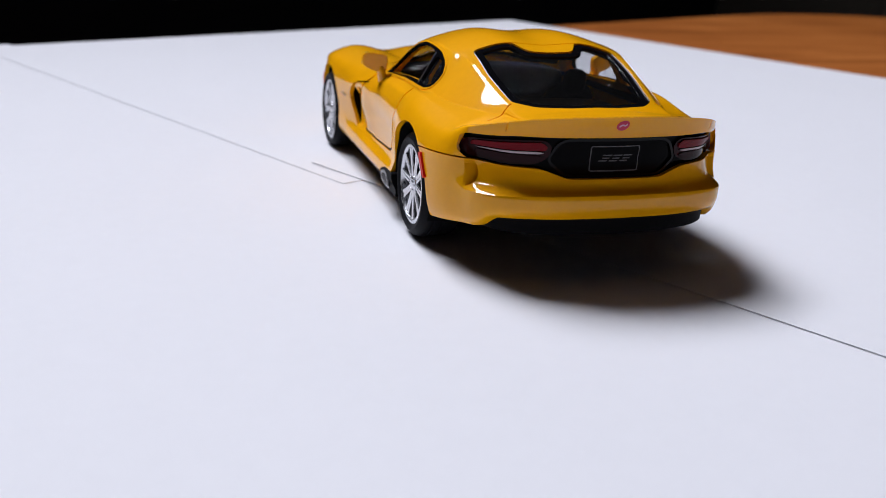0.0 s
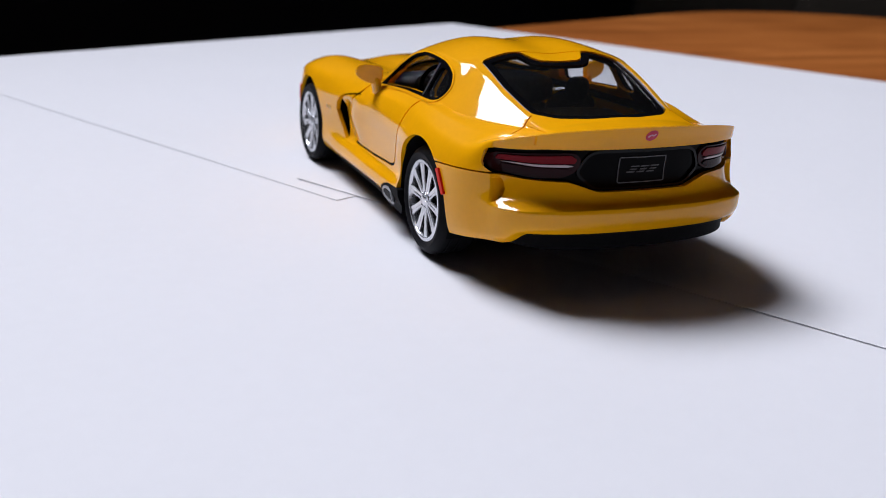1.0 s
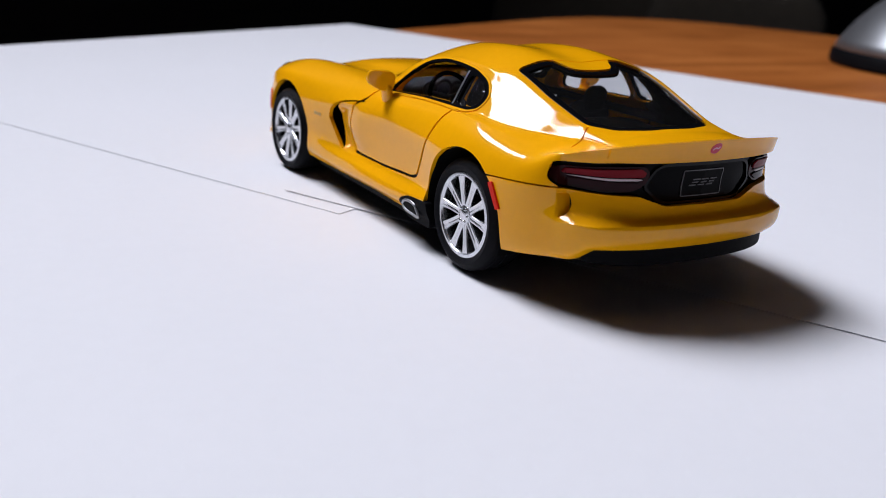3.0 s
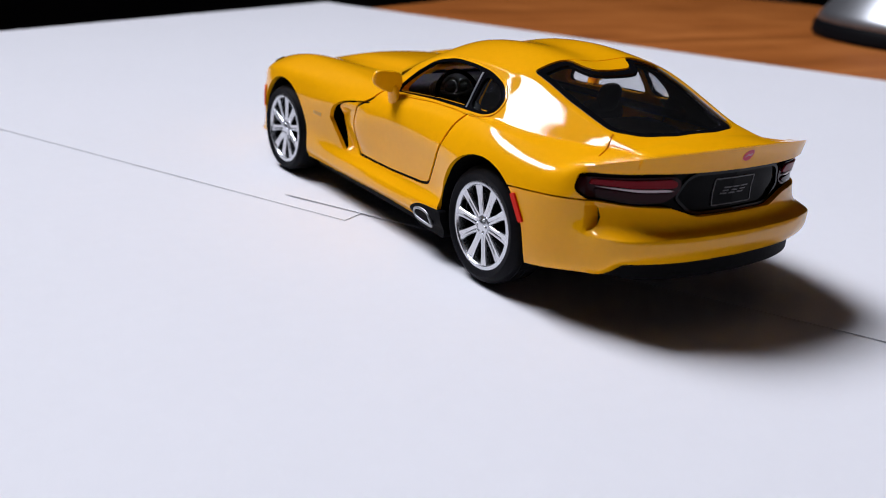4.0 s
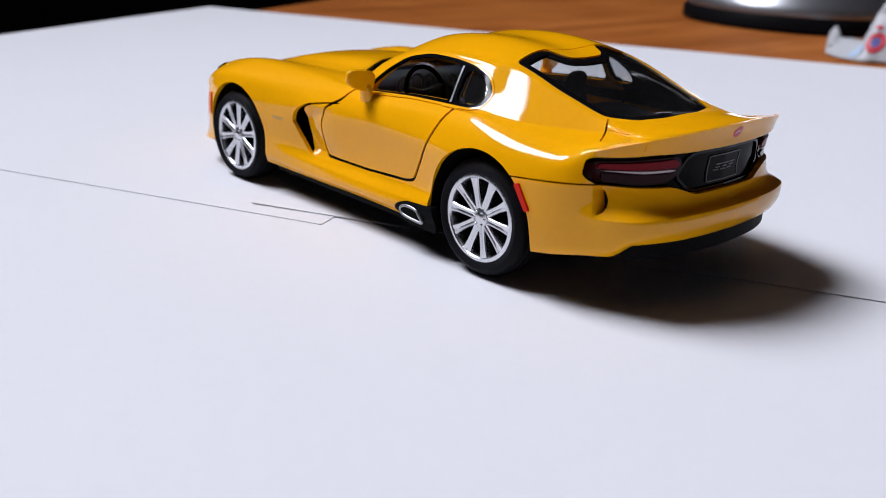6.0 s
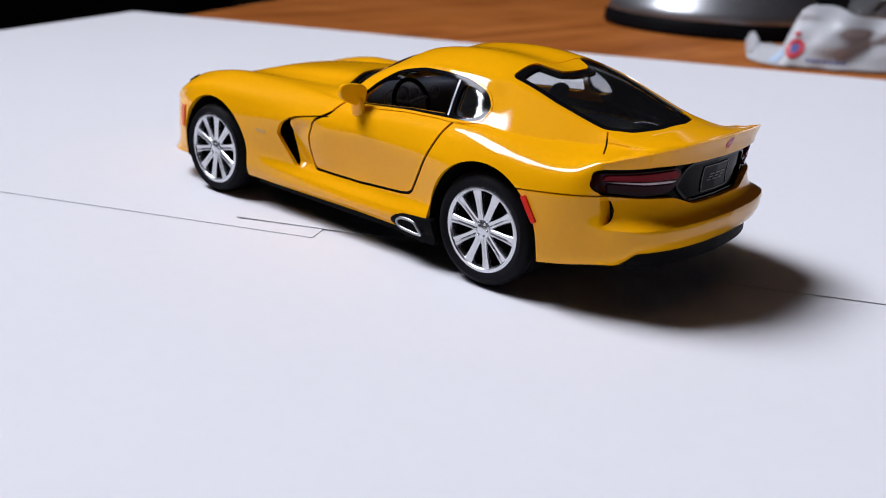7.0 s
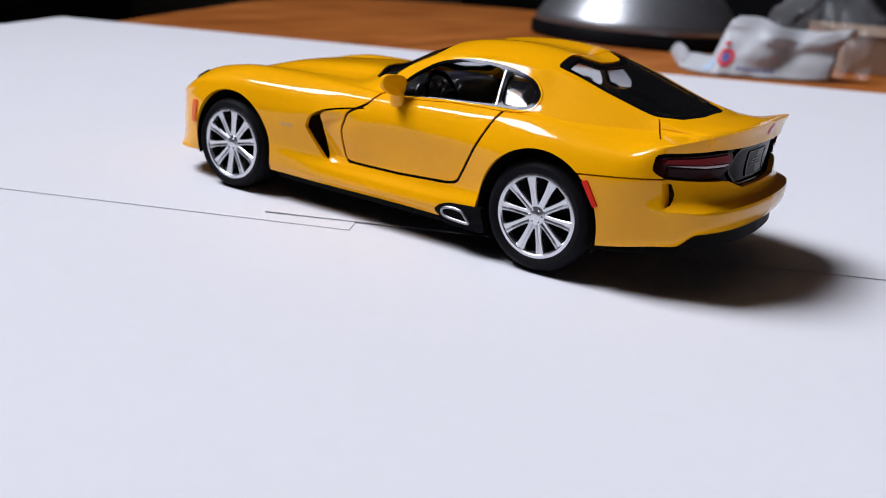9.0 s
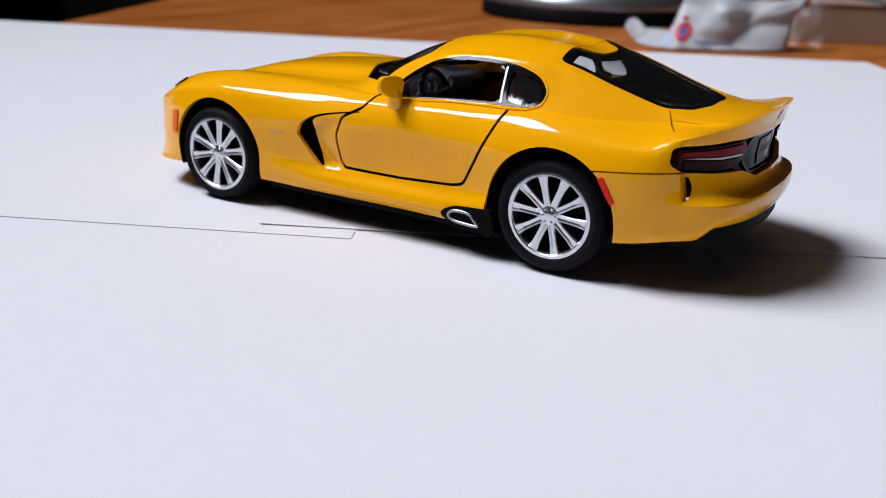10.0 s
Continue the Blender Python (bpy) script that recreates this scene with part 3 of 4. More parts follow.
# underside
me = carve(prism("z", rounded([(-.84, 1.7), (.84, 1.7), (.86, -1.3), (.7, -1.5), (-.7, -1.5), (-.86, -1.3)], .1), .16, .32),
           *[("-", prism("x", ring, lo, hi)) for ring in (FRONT_ARCH, REAR_ARCH) for lo, hi in ((-1.3, -.5), (.5, 1.3))])
shrink(me, MATT, "chassis", car, "black plastic chassis", None)
inlay("diffuser", MATT, .035, .05, "y", rounded([(-.78, .315), (-.72, .385), (-.64, .43), (.64, .43), (.72, .385), (.78, .315), (.56, .30), (-.56, .30)], .03), -2.6, -1.8, label="black rear diffuser")
for sgn in (-1, 1):
    me = carve(prism("z", rounded([(sgn * .6, .86), (sgn * .865, .86), (sgn * .885, -.9), (sgn * .6, -.9)], .02), .145, .21))
    shrink(me, MATT, "sill_strip", car, "black lower sill", None)
    lo, hi = (-1.2, -.7) if sgn < 0 else (.7, 1.2)
    # exhaust outlet in its black housing
    mid = np.array((-.715, .234))
    housing = inlay("exhaust_housing", MATT, -.006, .05, "x", rounded([(-.555, .235), (-.59, .275), (-.66, .30), (-.905, .318), (-.925, .15), (-.64, .15), (-.58, .185)], .025), lo, hi, label="black exhaust housing")
    loop = curve_through([(-.605, .24), (-.63, .268), (-.70, .278), (-.77, .268), (-.80, .24), (-.835, .20), (-.80, .192), (-.68, .20), (-.63, .212)], 5)
    loop = [tuple(mid + (np.array(q) - mid) * .88) for q in loop]
    part("exhaust_pipe", tube([(sgn * (.957 + .012 * (z - .2)), y, z) for y, z in loop], .0105), TRIM, housing, "chrome exhaust outlet", 60)
    bm = bmesh.new()
    bm.faces.new([bm.verts.new((sgn * .962, y, z)) for y, z in loop])
    part("exhaust_mouth", bm, BLACK, housing)
    # wheel housings
    for y0, z0, r0 in ((1.262, .325, .389), (-1.262, .345, .402)):
        bm = bmesh.new()
        arcs = [[bm.verts.new((sgn * x, y0 + r0 * math.cos(a), z0 + r0 * math.sin(a))) for a in np.linspace(-.35, math.pi + .35, 40)] for x in (.925, .5)]
        for k in range(39):
            bm.faces.new((arcs[0][k], arcs[0][k + 1], arcs[1][k + 1], arcs[1][k]))
        bm.faces.new(arcs[1])
        part("wheel_housing", bm, MATT, car, "black wheel housing")
    # painted lip round the side glass
    inlay("window_lip", PAINT, -.004, .02, "x", grown(GLASSHOUSE, .012), *((-1.2, -.4) if sgn < 0 else (.4, 1.2)), holes=[grown(GLASSHOUSE, .002)])
    # mirror on its stalk
    shape = pillow(.096, .050, .070, 3.4)
    for v in shape.verts:
        far = (sgn * v.co.x / .096 + 1) / 2
        v.co.z = (v.co.z - .070) * (1 - .30 * far ** 2) + .070 - .008 * far
        v.co.y = max(v.co.y * (1 - .35 * far), -.022)
    mirror = part("mirror", moved(shape, Matrix.Translation((sgn * .916, -.145, .953)) @ Matrix.Rotation(sgn * .25, 4, "Z") @ Matrix.Rotation(sgn * -.12, 4, "Y")), PAINT, car, "yellow door mirror", 60)
    part("mirror_foot", moved(pillow(.030, .052, .098, 2.4), Matrix.Translation((sgn * .858, -.145, .848)) @ Matrix.Rotation(sgn * .15, 4, "Y")), PAINT, mirror, "", 60)
    # headlights
    pts = [(.83, 1.72), (.76, 1.84), (.64, 1.95), (.54, 2.0), (.50, 1.97), (.62, 1.87), (.72, 1.75), (.80, 1.66)]
    inlay("headlight", BLACK, -.007, .03, "z", rounded([(sgn * a, b) for a, b in pts], .03), .5, .95, label="black headlight")
    # badge on the front wing: a row of small bars
    for k in range(5):
        y0 = .78 - .022 * k
        inlay("badge_bar", BADGE, -.003, .01, "x", [(y0, .545), (y0 - .014, .545), (y0 - .017, .568), (y0 - .003, .568)], lo, hi, label="small silver badge bar")

# plate with its frame and three slanted bars, round emblem
plate = inlay("rear_plate", BLACK, .036, .01, "y", rounded([(-.155, .655), (-.155, .805), (.155, .805), (.155, .655)], .012), -2.6, -1.9, label="black rear plate with a grey frame")
inlay("plate_frame", GREYLINE, .033, .006, "y", rounded([(-.155, .655), (-.155, .805), (.155, .805), (.155, .655)], .012), -2.6, -1.9, parent=plate, holes=[rounded([(-.149, .661), (-.149, .799), (.149, .799), (.149, .661)], .008)])
for x0 in (-.095, -.03, .035):
    for z0, z1, a, b in ((.745, .752, .0, .055), (.728, .735, .006, .05), (.713, .720, -.006, .044)):
        inlay("plate_bar", GREYLINE, .033, .006, "y", [(x0 + a + (z0 - .713) * .6, z0), (x0 + b + (z0 - .713) * .6, z0), (x0 + b + (z1 - .713) * .6, z1), (x0 + a + (z1 - .713) * .6, z1)], -2.6, -1.9, parent=plate)
hexa = rounded([(-.40, .72), (-.35, .815), (-.30, .838), (.30, .838), (.35, .815), (.40, .72), (.31, .645), (.26, .633), (-.26, .633), (-.31, .645)], .03)
inlay("plate_surround", BLACK_TRIM, .026, .02, "y", grown(hexa, .012), -2.6, -1.9, label="raised black rim round the plate", holes=[grown(hexa, -.004)])
EMBLEM = material("red_emblem", (0.60, 0.03, 0.06), 0.3, coat=0.2, spec=0.2)
EMBLEM_PALE = material("pale_emblem", (0.75, 0.45, 0.5), 0.3)
emblem = inlay("emblem", EMBLEM, -.003, .012, "y", [(.038 * math.cos(a) + .006 * math.sin(a), .934 + .031 * math.sin(a)) for a in np.linspace(0, 2 * math.pi, 28, endpoint=False)], -2.6, -2.2, label="small red oval emblem")
inlay("emblem_stroke", EMBLEM_PALE, -.0045, .01, "y", band(curve_through([(-.022, .925), (-.005, .937), (.012, .932), (.024, .943)], 4, False), .008), -2.6, -2.2, parent=emblem)

# interior
DARK = material("black_interior_plastic", (0.034, 0.034, 0.036), 0.45, grain=0.2)
cabin = carve(car_solid(.06, .2), ("&", prism("z", rounded([(-.74, .35), (.74, .35), (.74, -.84), (-.74, -.84)], .1), .2, .62)))
shrink(cabin, DARK, "cabin_tub", car, "black cabin floor", None)
for low, high, back, front, mat, note in ((.77, .85, -2.2, .5, DARK, "black lining of the cabin"), (.851, 1.5, -2.2, -.96, DARK, "black lining of the boot"),
                                          (.851, 1.5, -.959, .5, PAINT, "yellow painted inside of the roof")):
    lining = carve(car_solid(.032, -.2), ("-", car_solid(.046, -.3)), ("&", prism("z", [(-1.2, front), (1.2, front), (1.2, back), (-1.2, back)], low, high)),
                   ("-", prism("z", grown(REAR_GLASS, .004), .7, 1.6)), ("-", prism("z", grown(WINDSCREEN, .004), .7, 1.6)),
                   *[("-", side_prism(grown(o, .004), sgn, .4)) for sgn in (-1, 1) for o in (grown(SIDE_WINDOW, .006), grown(QUARTER, .006))], ("-", prism("y", grown(LAMP_PANEL, .02), -2.6, -1.87)))
    shrink(lining, mat, "cabin_lining" if mat == DARK else "roof_lining", car, note, None)
# added plate: stops light from the rear window reaching the ground below
boot = carve(car_solid(.05, .2), ("&", prism("z", [(-.49, -1.0), (.49, -1.0), (.49, -1.7), (.9, -1.7), (.9, -2.15), (-.9, -2.15), (-.9, -1.7), (-.49, -1.7)], .54, .60)))
shrink(boot, DARK, "light_stop_plate", car, "added black plate that stops light leaking through the boot", None)
for sgn in (-1, 1):
    seat = part("seat", moved(pillow(.20, .06, .22, 3), Matrix.Translation((sgn * .35, -.76, .70)) @ Matrix.Rotation(.22, 4, "X")), DARK, car, "black bucket seat", 60)
    part("headrest", moved(pillow(.085, .045, .095, 3), Matrix.Translation((sgn * .36, -.84, .925)) @ Matrix.Rotation(.22, 4, "X")), DARK, seat, "", 60)
    part("seat_cushion", moved(pillow(.21, .24, .07, 3), Matrix.Translation((sgn * .34, -.40, .60))), DARK, seat, "", 60)
dash = part("dashboard", moved(pillow(.70, .19, .13, 4), Matrix.Translation((0, .16, .775))), DARK, car, "black dashboard", 60)
for x0, r0 in ((-.46, .05), (-.35, .065), (-.24, .05), (-.02, .04)):
    part("dial_ring", moved(tube([(r0 * math.cos(a), 0, r0 * math.sin(a)) for a in np.linspace(0, 2 * math.pi, 24, endpoint=False)], .012), Matrix.Translation((x0, -.045, .865))), GREYLINE, dash, "", 60)
spin = Matrix.Translation((-.35, -.14, .83)) @ Matrix.Rotation(-.35, 4, "X")
steer = part("steering_wheel", moved(tube([(.165 * math.cos(a), 0, .165 * math.sin(a)) for a in np.linspace(0, 2 * math.pi, 40, endpoint=False)], .016), spin), BLACK, car, "black steering wheel", 60)
for a in (.2, math.pi - .2, -math.pi / 2):
    part("wheel_spoke", moved(tube([(0, .02, 0), (.16 * math.cos(a), 0, .16 * math.sin(a))], .016, closed=False), spin), DARK, steer, "", 60)
part("rear_shelf", moved(pillow(.46, .34, .04, 5), Matrix.Translation((0, -1.45, .80)) @ Matrix.Rotation(.12, 4, "X")), DARK, car, "black rear shelf", 60)
car.rotation_euler = (0, 0, radians(0.3))

# ---- the table and papers ----
E1, E2 = np.array((.896, .444)), np.array((.444, -.896))


def sheet(name, corner, along, across, z, label, u=None, sink=0.0, lift=0.0):
    """A sheet of paper from a corner, along E2 and across E1, a little curled; lift: how far its first corner stands up."""
    u = np.array(u if u is not None else E2, float)
    v = np.array((-u[1], u[0]))
    n, m = 48, 40
    verts, faces = [], []
    for i in range(n + 1):
        for j in range(m + 1):
            s, w = abs(along) * (i / n) ** 2, abs(across) * (j / m) ** 3
            p = np.array(corner) + u * math.copysign(s, along) + v * math.copysign(w, across)
            verts.append((p[0], p[1], z - sink * min(w / abs(across) * 4, 1) + lift * math.exp(-w / .12 - s / .9) + 0.0006 * noise.noise((p[0] * .3, p[1] * .3, z * 50))))
    for i in range(n):
        for j in range(m):
            a = i * (m + 1) + j
            faces.append((a, a + 1, a + m + 2, a + m + 1) if along * across < 0 else (a, a + m + 1, a + m + 2, a + 1))
    ob = mesh_object(name, verts, faces, PAPER)
    so = ob.modifiers.new("thickness", "SOLIDIFY")
    so.thickness, so.offset = 0.00009, -1
    return tagged(ob, label, "paper")


sheet("paper_sheet", (-4.22, 7.40), 14.92, -10.2, -.0120, "large white paper sheet lying flat on the table")
sheet("paper_sheet", (-1.10, 0.0), -7.85, 10.4, -.0060, "white paper sheet lying on the table edge")
sheet("paper_sheet", (-1.235, .64), 7.6, 10.22, -.0034, "white paper sheet overlapping its neighbour under the car", (.473, -.881), .003, .009)



def wood_material(name):
    m = material(name, (0.30, 0.115, 0.035), 0.6, spec=0.04)
    nt = m.node_tree
    b = nt.nodes["Principled BSDF"]
    tc = nt.nodes.new("ShaderNodeTexCoord")
    mp = nt.nodes.new("ShaderNodeMapping")
    mp.inputs["Rotation"].default_value = (0, 0, math.atan2(E2[1], E2[0]))
    mp.inputs["Scale"].default_value = (4.0, 34.0, 10.0)
    nt.links.new(tc.outputs["Object"], mp.inputs["Vector"])
    n1 = nt.nodes.new("ShaderNodeTexNoise")
    n1.inputs["Scale"].default_value, n1.inputs["Detail"].default_value, n1.inputs["Distortion"].default_value = 1.6, 8, 1.2
    nt.links.new(mp.outputs[0], n1.inputs["Vector"])
    n2 = nt.nodes.new("ShaderNodeTexNoise")
    n2.inputs["Scale"].default_value, n2.inputs["Detail"].default_value = 11, 4
    nt.links.new(tc.outputs["Object"], n2.inputs["Vector"])
    ramp = nt.nodes.new("ShaderNodeValToRGB")
    ramp.color_ramp.elements.new(.5)
    for e, p, c in zip(ramp.color_ramp.elements, (.30, .52, .74), ((.21, .058, .011, 1), (.35, .108, .023, 1), (.50, .178, .045, 1))):
        e.position, e.color = p, c
    mixf = nt.nodes.new("ShaderNodeMath")
    mixf.operation, mixf.inputs[1].default_value = "MULTIPLY_ADD", 0.66
    nt.links.new(n1.outputs["Fac"], mixf.inputs[0])
    half = nt.nodes.new("ShaderNodeMath")
    half.operation, half.inputs[1].default_value = "MULTIPLY", 0.34
    nt.links.new(n2.outputs["Fac"], half.inputs[0])
    nt.links.new(half.outputs[0], mixf.inputs[2])
    nt.links.new(mixf.outputs[0], ramp.inputs["Fac"])
    nt.links.new(ramp.outputs["Color"], b.inputs["Base Color"])
    bp = nt.nodes.new("ShaderNodeBump")
    bp.inputs["Strength"].default_value, bp.inputs["Distance"].default_value = 0.015, 0.0003
    nt.links.new(n1.outputs["Fac"], bp.inputs["Height"])
    nt.links.new(bp.outputs[0], b.inputs["Normal"])
    return m


WOOD = wood_material("varnished_wood")
corner = np.array((16.847, 16.708))
table_pts = [tuple(corner), tuple(corner + E2 * 34), tuple(corner + E2 * 34 - E1 * 50), tuple(corner - E1 * 50)]
table = new("table")
tagged(table, "reddish-brown varnished wooden table with rounded corners", "table")
slab = carve(prism("z", rounded(table_pts, 6.5, 14), -.95, -.03))
top = shrink(slab, WOOD, "table_top", table, "", None)
bev = top.modifiers.new("edge", "BEVEL")
bev.width, bev.segments, bev.limit_method = 0.004, 3, "ANGLE"
for a, b in ((4, 5), (4, 29), (46, 5), (46, 29)):
    c = corner - E1 * a + E2 * b
    leg = lathe([(0.95, .01), (0.95, 1.1), (25.5, .8), (25.7, .8), (25.7, .01)], 24)
    part("leg", moved(leg, Matrix.Translation((c[0], c[1], 0)) @ Matrix.Rotation(math.pi / 2, 4, "Y")), WOOD, table, "", 40)

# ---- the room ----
# the room's dimness is put into this near-black wall colour
DARKENED_PLASTER = material("darkened_plaster", (0.026, 0.026, 0.031), 0.9, grain=0.1, grain_scale=30)
PARQUET = material("dark_floor", (0.045, 0.032, 0.026), 0.6, grain=0.2, grain_scale=20)
FRAME = material("white_window_frame", (0.7, 0.7, 0.7), 0.4, grain=0.03)
TURN = Matrix.Rotation(math.atan2(SIDE.y, SIDE.x), 4, "Z")


def room_box(name, a0, a1, b0, b1, z0, z1, mat, label="", kind="structure"):
    """A block: a along the window wall, b towards the window."""
    bm = bmesh.new()
    bmesh.ops.create_cube(bm, size=1)
    moved(bm, TURN @ Matrix.Translation(((a0 + a1) / 2, (b0 + b1) / 2, (z0 + z1) / 2)) @ Matrix.Diagonal((a1 - a0, b1 - b0, z1 - z0, 1)))
    ob = part(name, bm, mat)
    return tagged(ob, label, "", "", kind)


LO, HI = -25.7, 72.0
room_box("floor", -75, 125, -90, WALL, LO - 4, LO, PARQUET, "dark wooden floor")
# ceiling and walls out of view are added to keep fill light down
room_box("ceiling", -75, 125, -90, WALL, HI, HI + 4, DARKENED_PLASTER, "added ceiling out of view, with the room's dimness in its colour")
room_box("wall_south", -79, 129, -94, -90, LO - 4, HI + 4, DARKENED_PLASTER, "added wall out of view, with the room's dimness in its colour")
room_box("wall_west", -79, -75, -90, WALL, LO - 4, HI + 4, DARKENED_PLASTER, "added wall out of view, with the room's dimness in its colour")
room_box("wall_east", 125, 129, -90, WALL, LO - 4, HI + 4, DARKENED_PLASTER, "added wall out of view, with the room's dimness in its colour")
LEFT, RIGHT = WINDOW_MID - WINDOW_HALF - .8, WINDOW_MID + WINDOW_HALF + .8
room_box("wall_north", -79, LEFT, WALL, WALL + 5, LO - 4, HI + 4, DARKENED_PLASTER, "wall beside the window, with its dimness put into the colour")
room_box("wall_north", RIGHT, 129, WALL, WALL + 5, LO - 4, HI + 4, DARKENED_PLASTER, "wall beside the window, with its dimness put into the colour")
room_box("wall_north", LEFT, RIGHT, WALL, WALL + 5, LO - 4, WINDOW_LO - .8, DARKENED_PLASTER, "wall under the window, with its dimness put into the colour")
room_box("wall_north", LEFT, RIGHT, WALL, WALL + 5, WINDOW_HI + .8, HI + 4, DARKENED_PLASTER, "wall over the window, with its dimness put into the colour")
frame_box = new("window_1")
tagged(frame_box, "white window frame in the wall above the table", "window", "", "structure")
for a0, a1, z0, z1 in ((LEFT, LEFT + .7, WINDOW_LO - .8, WINDOW_HI + .8), (RIGHT - .7, RIGHT, WINDOW_LO - .8, WINDOW_HI + .8), (LEFT + .7, RIGHT - .7, WINDOW_LO - .8, WINDOW_LO - .1), (LEFT + .7, RIGHT - .7, WINDOW_HI + .1, WINDOW_HI + .8)):
    bar = room_box("window_frame", a0, a1, WALL - .3, WALL + .6, z0, z1, FRAME, kind="")
    bar.parent = frame_box

# lamp base
UP = Matrix.Rotation(math.pi / 2, 4, "Y")
base = new("desk_lamp")
tagged(base, "silver domed lamp base with a black foot ring on the table", "lamp")
part("foot_ring", moved(lathe([(0, 1.9), (0, 2.32), (-.05, 2.36), (-.24, 2.35), (-.30, 2.30), (-.31, 2.1)], 96), UP), MATT, base, "black rubber foot ring", 40)
part("dome", moved(lathe([(-.30, 2.27), (-.34, 2.29), (-.5, 2.20), (-.7, 2.07), (-.9, 1.92), (-1.1, 1.74), (-1.3, 1.52), (-1.45, 1.28), (-1.58, .95), (-1.66, .5), (-1.68, .01)], 96), UP), SILVER, base, "silver dome", 60)
part("neck", moved(lathe([(-1.6, .34), (-2.1, .3), (-9, .28), (-9, .01)], 32), UP), SILVER, base, "silver lamp stem", 60)
slot = rounded([(-.30, -.05), (-.30, .05), (.30, .05), (.30, -.05)], .05)
face = Matrix.Rotation(math.radians(-67), 4, "Z") @ Matrix.Translation((0, -1.72, 1.12)) @ Matrix.Rotation(-.75, 4, "X")
ob = shrink(prism("y", slot, -.02, .05), MATT, "switch", base, "black switch slot in the dome")
ob.matrix_local = Matrix.LocRotScale(face.translation * M, face.to_quaternion(), None)
base.location = (15.0 * M, 5.28 * M, -.02 * M)

# cardboard box behind the packet
CARD = material("brown_cardboard", (0.30, 0.20, 0.13), 0.8, grain=0.08, grain_scale=200, bump=0.1)
crate = new("cardboard_box")
tagged(crate, "low brown cardboard box lying on the table", "box")


def slab_part(name, cx, cy, sx, sy, z0, z1, turn, mat, parent, label=""):
    bm = bmesh.new()
    bmesh.ops.create_cube(bm, size=1)
    moved(bm, Matrix.Translation((cx, cy, (z0 + z1) / 2)) @ Matrix.Rotation(turn, 4, "Z") @ Matrix.Diagonal((sx, sy, z1 - z0, 1)))
    bmesh.ops.bevel(bm, geom=list(bm.edges), offset=.02, segments=2, affect="EDGES")
    return part(name, bm, mat, parent, label)


slab_part("carton", 16.27, -.34, 3.5, 3.6, -.03, .66, .46, CARD, crate)
slab_part("flap", 16.27, -.34, 3.56, 3.66, .665, .70, .46, CARD, crate)
slab_part("tape", 16.27, -.34, 3.58, .5, .702, .71, .46, material("grey_tape", (.12, .12, .12), .4), crate, "dark strip of tape")

# blue card beside the papers
BLUE_CARD = material("blue_card", (0.03, 0.17, 0.32), 0.5, grain=0.06, grain_scale=150)
bm = bmesh.new()
bmesh.ops.create_cube(bm, size=1)
moved(bm, Matrix.Translation((13.3, -3.5, -.012)) @ Matrix.Rotation(.49, 4, "Z") @ Matrix.Diagonal((2.2, 3.1, .03, 1)))
tagged(part("blue_card", bm, BLUE_CARD), "thin blue card lying on the table beside the paper", "card")

# crumpled printed packet
TISSUE = material("white_plastic_film", (0.47, 0.48, 0.50), 0.45, grain=0.03, grain_scale=120)
PRINT_RED = material("red_print", (0.55, 0.04, 0.06), 0.5)
PRINT_BLUE = material("blue_print", (0.42, 0.55, 0.72), 0.5)
PRINT_NAVY = material("navy_print", (0.10, 0.12, 0.35), 0.5)


def packet_point(u, v):
    """u along the packet (0 at the twisted end, 1 at the far end), v from the table up and over."""
    y = 3.75 - 3.55 * u
    if u < .35:
        x = 13.4 - 2.6 * (u / .35)
    else:
        x = 10.8 - .5 * math.sin((u - .35) / .65 * math.pi) + 1.0 * ((u - .35) / .65) ** 2
    rise = min(max((u - .48) / .09, 0), 1)
    fall = min(max((u - .62) / .2, 0), 1)
    tall = .24 + .72 * rise * rise * (3 - 2 * rise) - .17 * fall * fall * (3 - 2 * fall) + .10 * max(0, u - .88) / .12
    if u < .12:
        tall = .17
    x += (.55 * math.exp(-((u - .83) / .05) ** 2) + .25 * math.exp(-((u - .66) / .06) ** 2)) * v
    lean = v * (1.0 if u > .35 else .6)
    z = tall * math.sin(min(v * 1.25, 1) * math.pi / 2) - max(0, v - .8) * .8 * tall
    wob = noise.noise((u * 5, v * 3, 1.7)) * .16 + noise.noise((u * 13, v * 7, 4.2)) * .05
    ridge = abs(noise.noise((u * 3.1 + v * 2, v * 2.2, 9.1))) * .4
    return Vector((x + lean + wob - ridge * v, y + wob * .6 - .25 * v * (u - .5), max(-.02 + .012, z * (1 - .12 * ridge) - .02 + .012 + wob * .25 * v)))


def sheet_patch(f, u0, u1, v0, v1, n, m):
    verts = [f(u0 + (u1 - u0) * i / n, v0 + (v1 - v0) * j / m) for i in range(n + 1) for j in range(m + 1)]
    faces = [(i * (m + 1) + j, i * (m + 1) + j + 1, (i + 1) * (m + 1) + j + 1, (i + 1) * (m + 1) + j) for i in range(n) for j in range(m)]
    return verts, faces


pack = new("printed_packet")
tagged(pack, "crumpled white plastic packet with red and blue print on the table", "packet")
ob = mesh_object("film", *sheet_patch(packet_point, 0, 1, 0, 1, 70, 36), TISSUE, pack, smooth=40)
so = ob.modifiers.new("thickness", "SOLIDIFY")
so.thickness = 0.0002


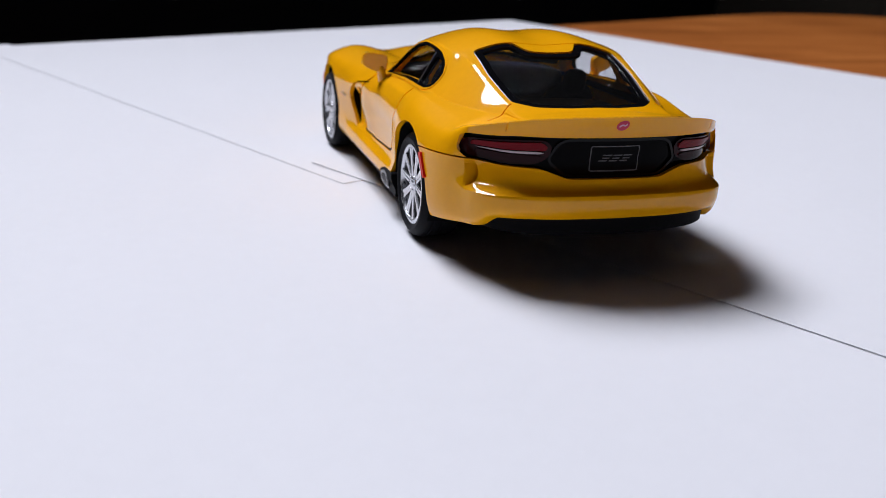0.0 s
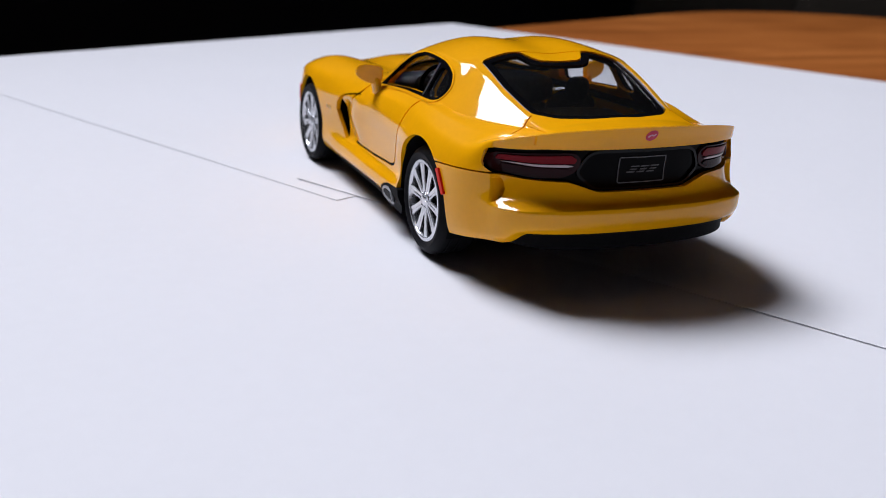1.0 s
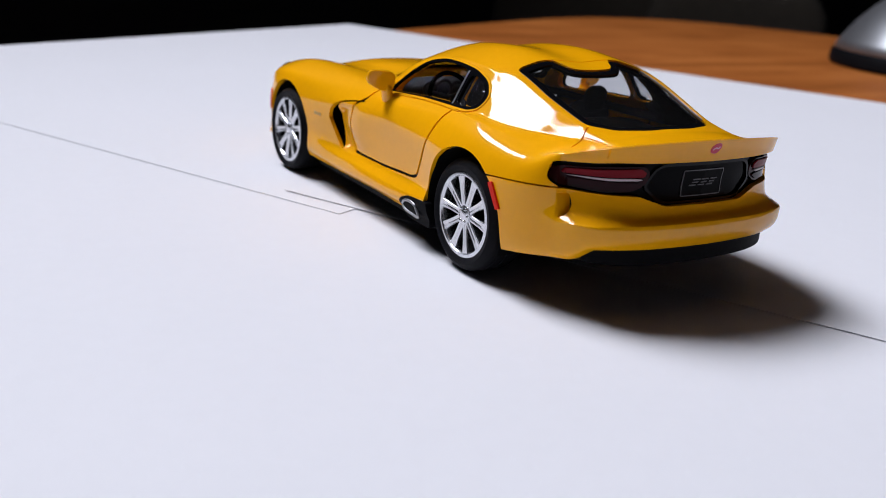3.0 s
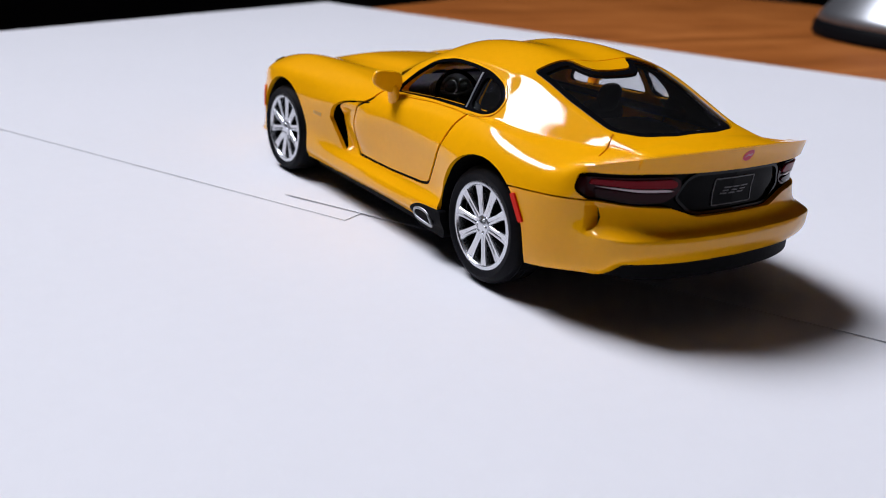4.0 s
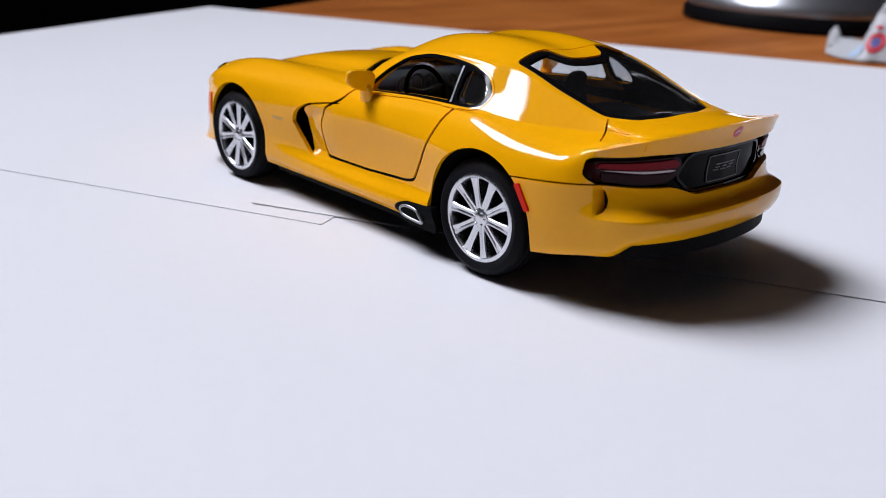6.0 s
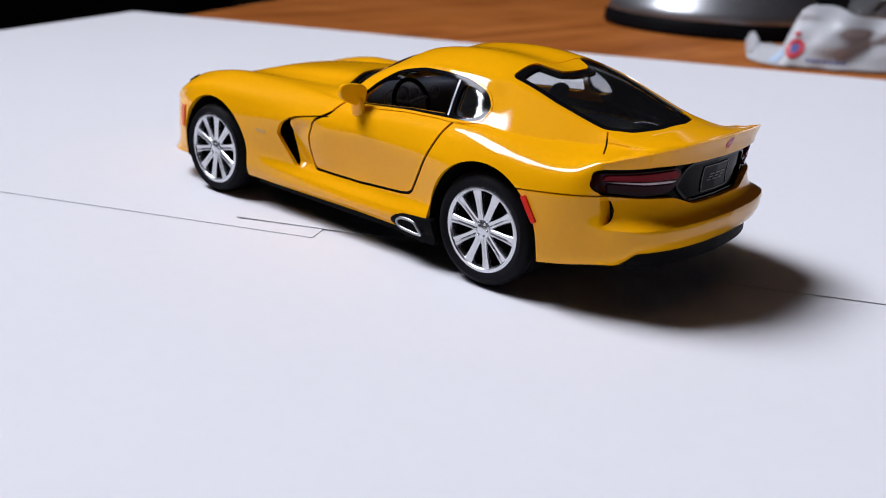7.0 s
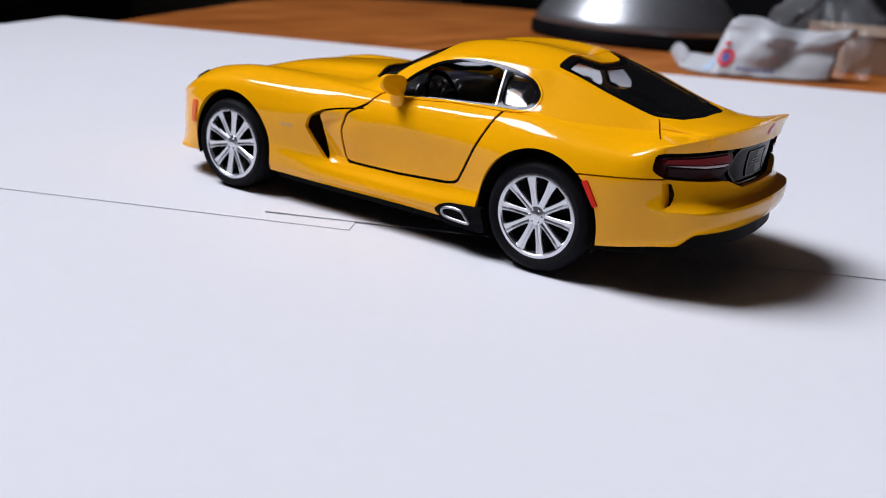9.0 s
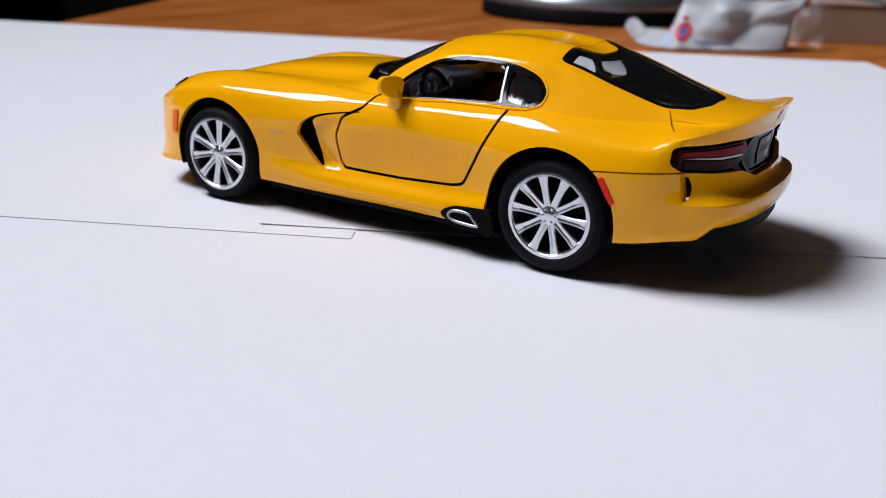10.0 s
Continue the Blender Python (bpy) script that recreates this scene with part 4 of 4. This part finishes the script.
def printed(name, mat, u, v, ru, rv, r_in=0.0):
    """A round print on the packet."""
    n = 28
    off = Vector((-.02, 0, .012))
    outer_ring = [packet_point(u + ru * math.cos(2 * math.pi * k / n), max(v + rv * math.sin(2 * math.pi * k / n), 0)) + off for k in range(n)]
    if r_in:
        inner_ring = [packet_point(u + ru * r_in * math.cos(2 * math.pi * k / n), v + rv * r_in * math.sin(2 * math.pi * k / n)) + off for k in range(n)]
        faces = [(k, (k + 1) % n, n + (k + 1) % n, n + k) for k in range(n)]
        verts = outer_ring + inner_ring
    else:
        verts = outer_ring + [packet_point(u, v) + off]
        faces = [(k, (k + 1) % n, n) for k in range(n)]
    mesh_object(name, verts, faces, mat, pack)


printed("red_ring", PRINT_RED, .595, .15, .042, .085, .5)
printed("navy_dot", PRINT_NAVY, .595, .15, .02, .04)
printed("red_dot", PRINT_RED, .585, .285, .014, .022)
printed("blue_patch", PRINT_BLUE, .515, .11, .036, .07)
for k in range(7):
    u0 = .66 + .022 * k
    verts, faces = sheet_patch(lambda u, v: packet_point(u, v) + Vector((-.02, 0, .012)), u0, u0 + .015, .055, .075, 3, 2)
    mesh_object("print_bar", verts, faces, PRINT_NAVY, pack)


# crumpled clear film behind the packet
def clear_film():
    m = bpy.data.materials.new("clear_film")
    m.use_nodes = True
    nt = m.node_tree
    b = nt.nodes["Principled BSDF"]
    b.inputs["Base Color"].default_value = (.8, .82, .85, 1)
    b.inputs["Roughness"].default_value = .15
    t = nt.nodes.new("ShaderNodeBsdfTransparent")
    mix = nt.nodes.new("ShaderNodeMixShader")
    mix.inputs[0].default_value = .09
    nt.links.new(t.outputs[0], mix.inputs[1])
    nt.links.new(b.outputs[0], mix.inputs[2])
    nt.links.new(mix.outputs[0], nt.nodes["Material Output"].inputs["Surface"])
    return m


def film_point(u, v):
    a = noise.noise((u * 4, v * 4, 3.3)) * .35 + noise.noise((u * 11, v * 9, 7.7)) * .12
    z = 1.55 * math.sin(min(v * 1.3, 1) * math.pi / 2) * (.55 + .45 * math.sin(u * 2.6 + .3)) + a * .4 * v
    return Vector((13.0 + 1.0 * v + a * .8, 1.9 - 2.1 * u + a * .3, max(z, 0) - .02))


ob = mesh_object("plastic_wrapper", *sheet_patch(film_point, 0, 1, 0, 1, 40, 30), clear_film(), smooth=25)
tagged(ob, "crumpled clear plastic wrapper standing behind the printed packet", "wrapper")

# armchair beyond the table
FABRIC = material("brown_fabric", (0.024, 0.018, 0.012), 0.95, grain=0.25, grain_scale=90, bump=0.3)
seat_set = new("armchair")
tagged(seat_set, "brown fabric armchair standing behind the table in the dark", "armchair")
AIM = Matrix.Rotation(-.75, 4, "Z")
for name, at, size in (("back_cushion", (33.5, 27.5, -7.0), (4.3, 1.6, 7.4)), ("back_cushion", (29.0, 34.0, -7.0), (4.3, 1.6, 7.4)), ("seat_base", (34.5, 34.0, -20.0), (8.0, 7.0, 5.7))):
    part(name, moved(pillow(*size, 7.0), Matrix.Translation(at) @ AIM), FABRIC, seat_set, "", 60)
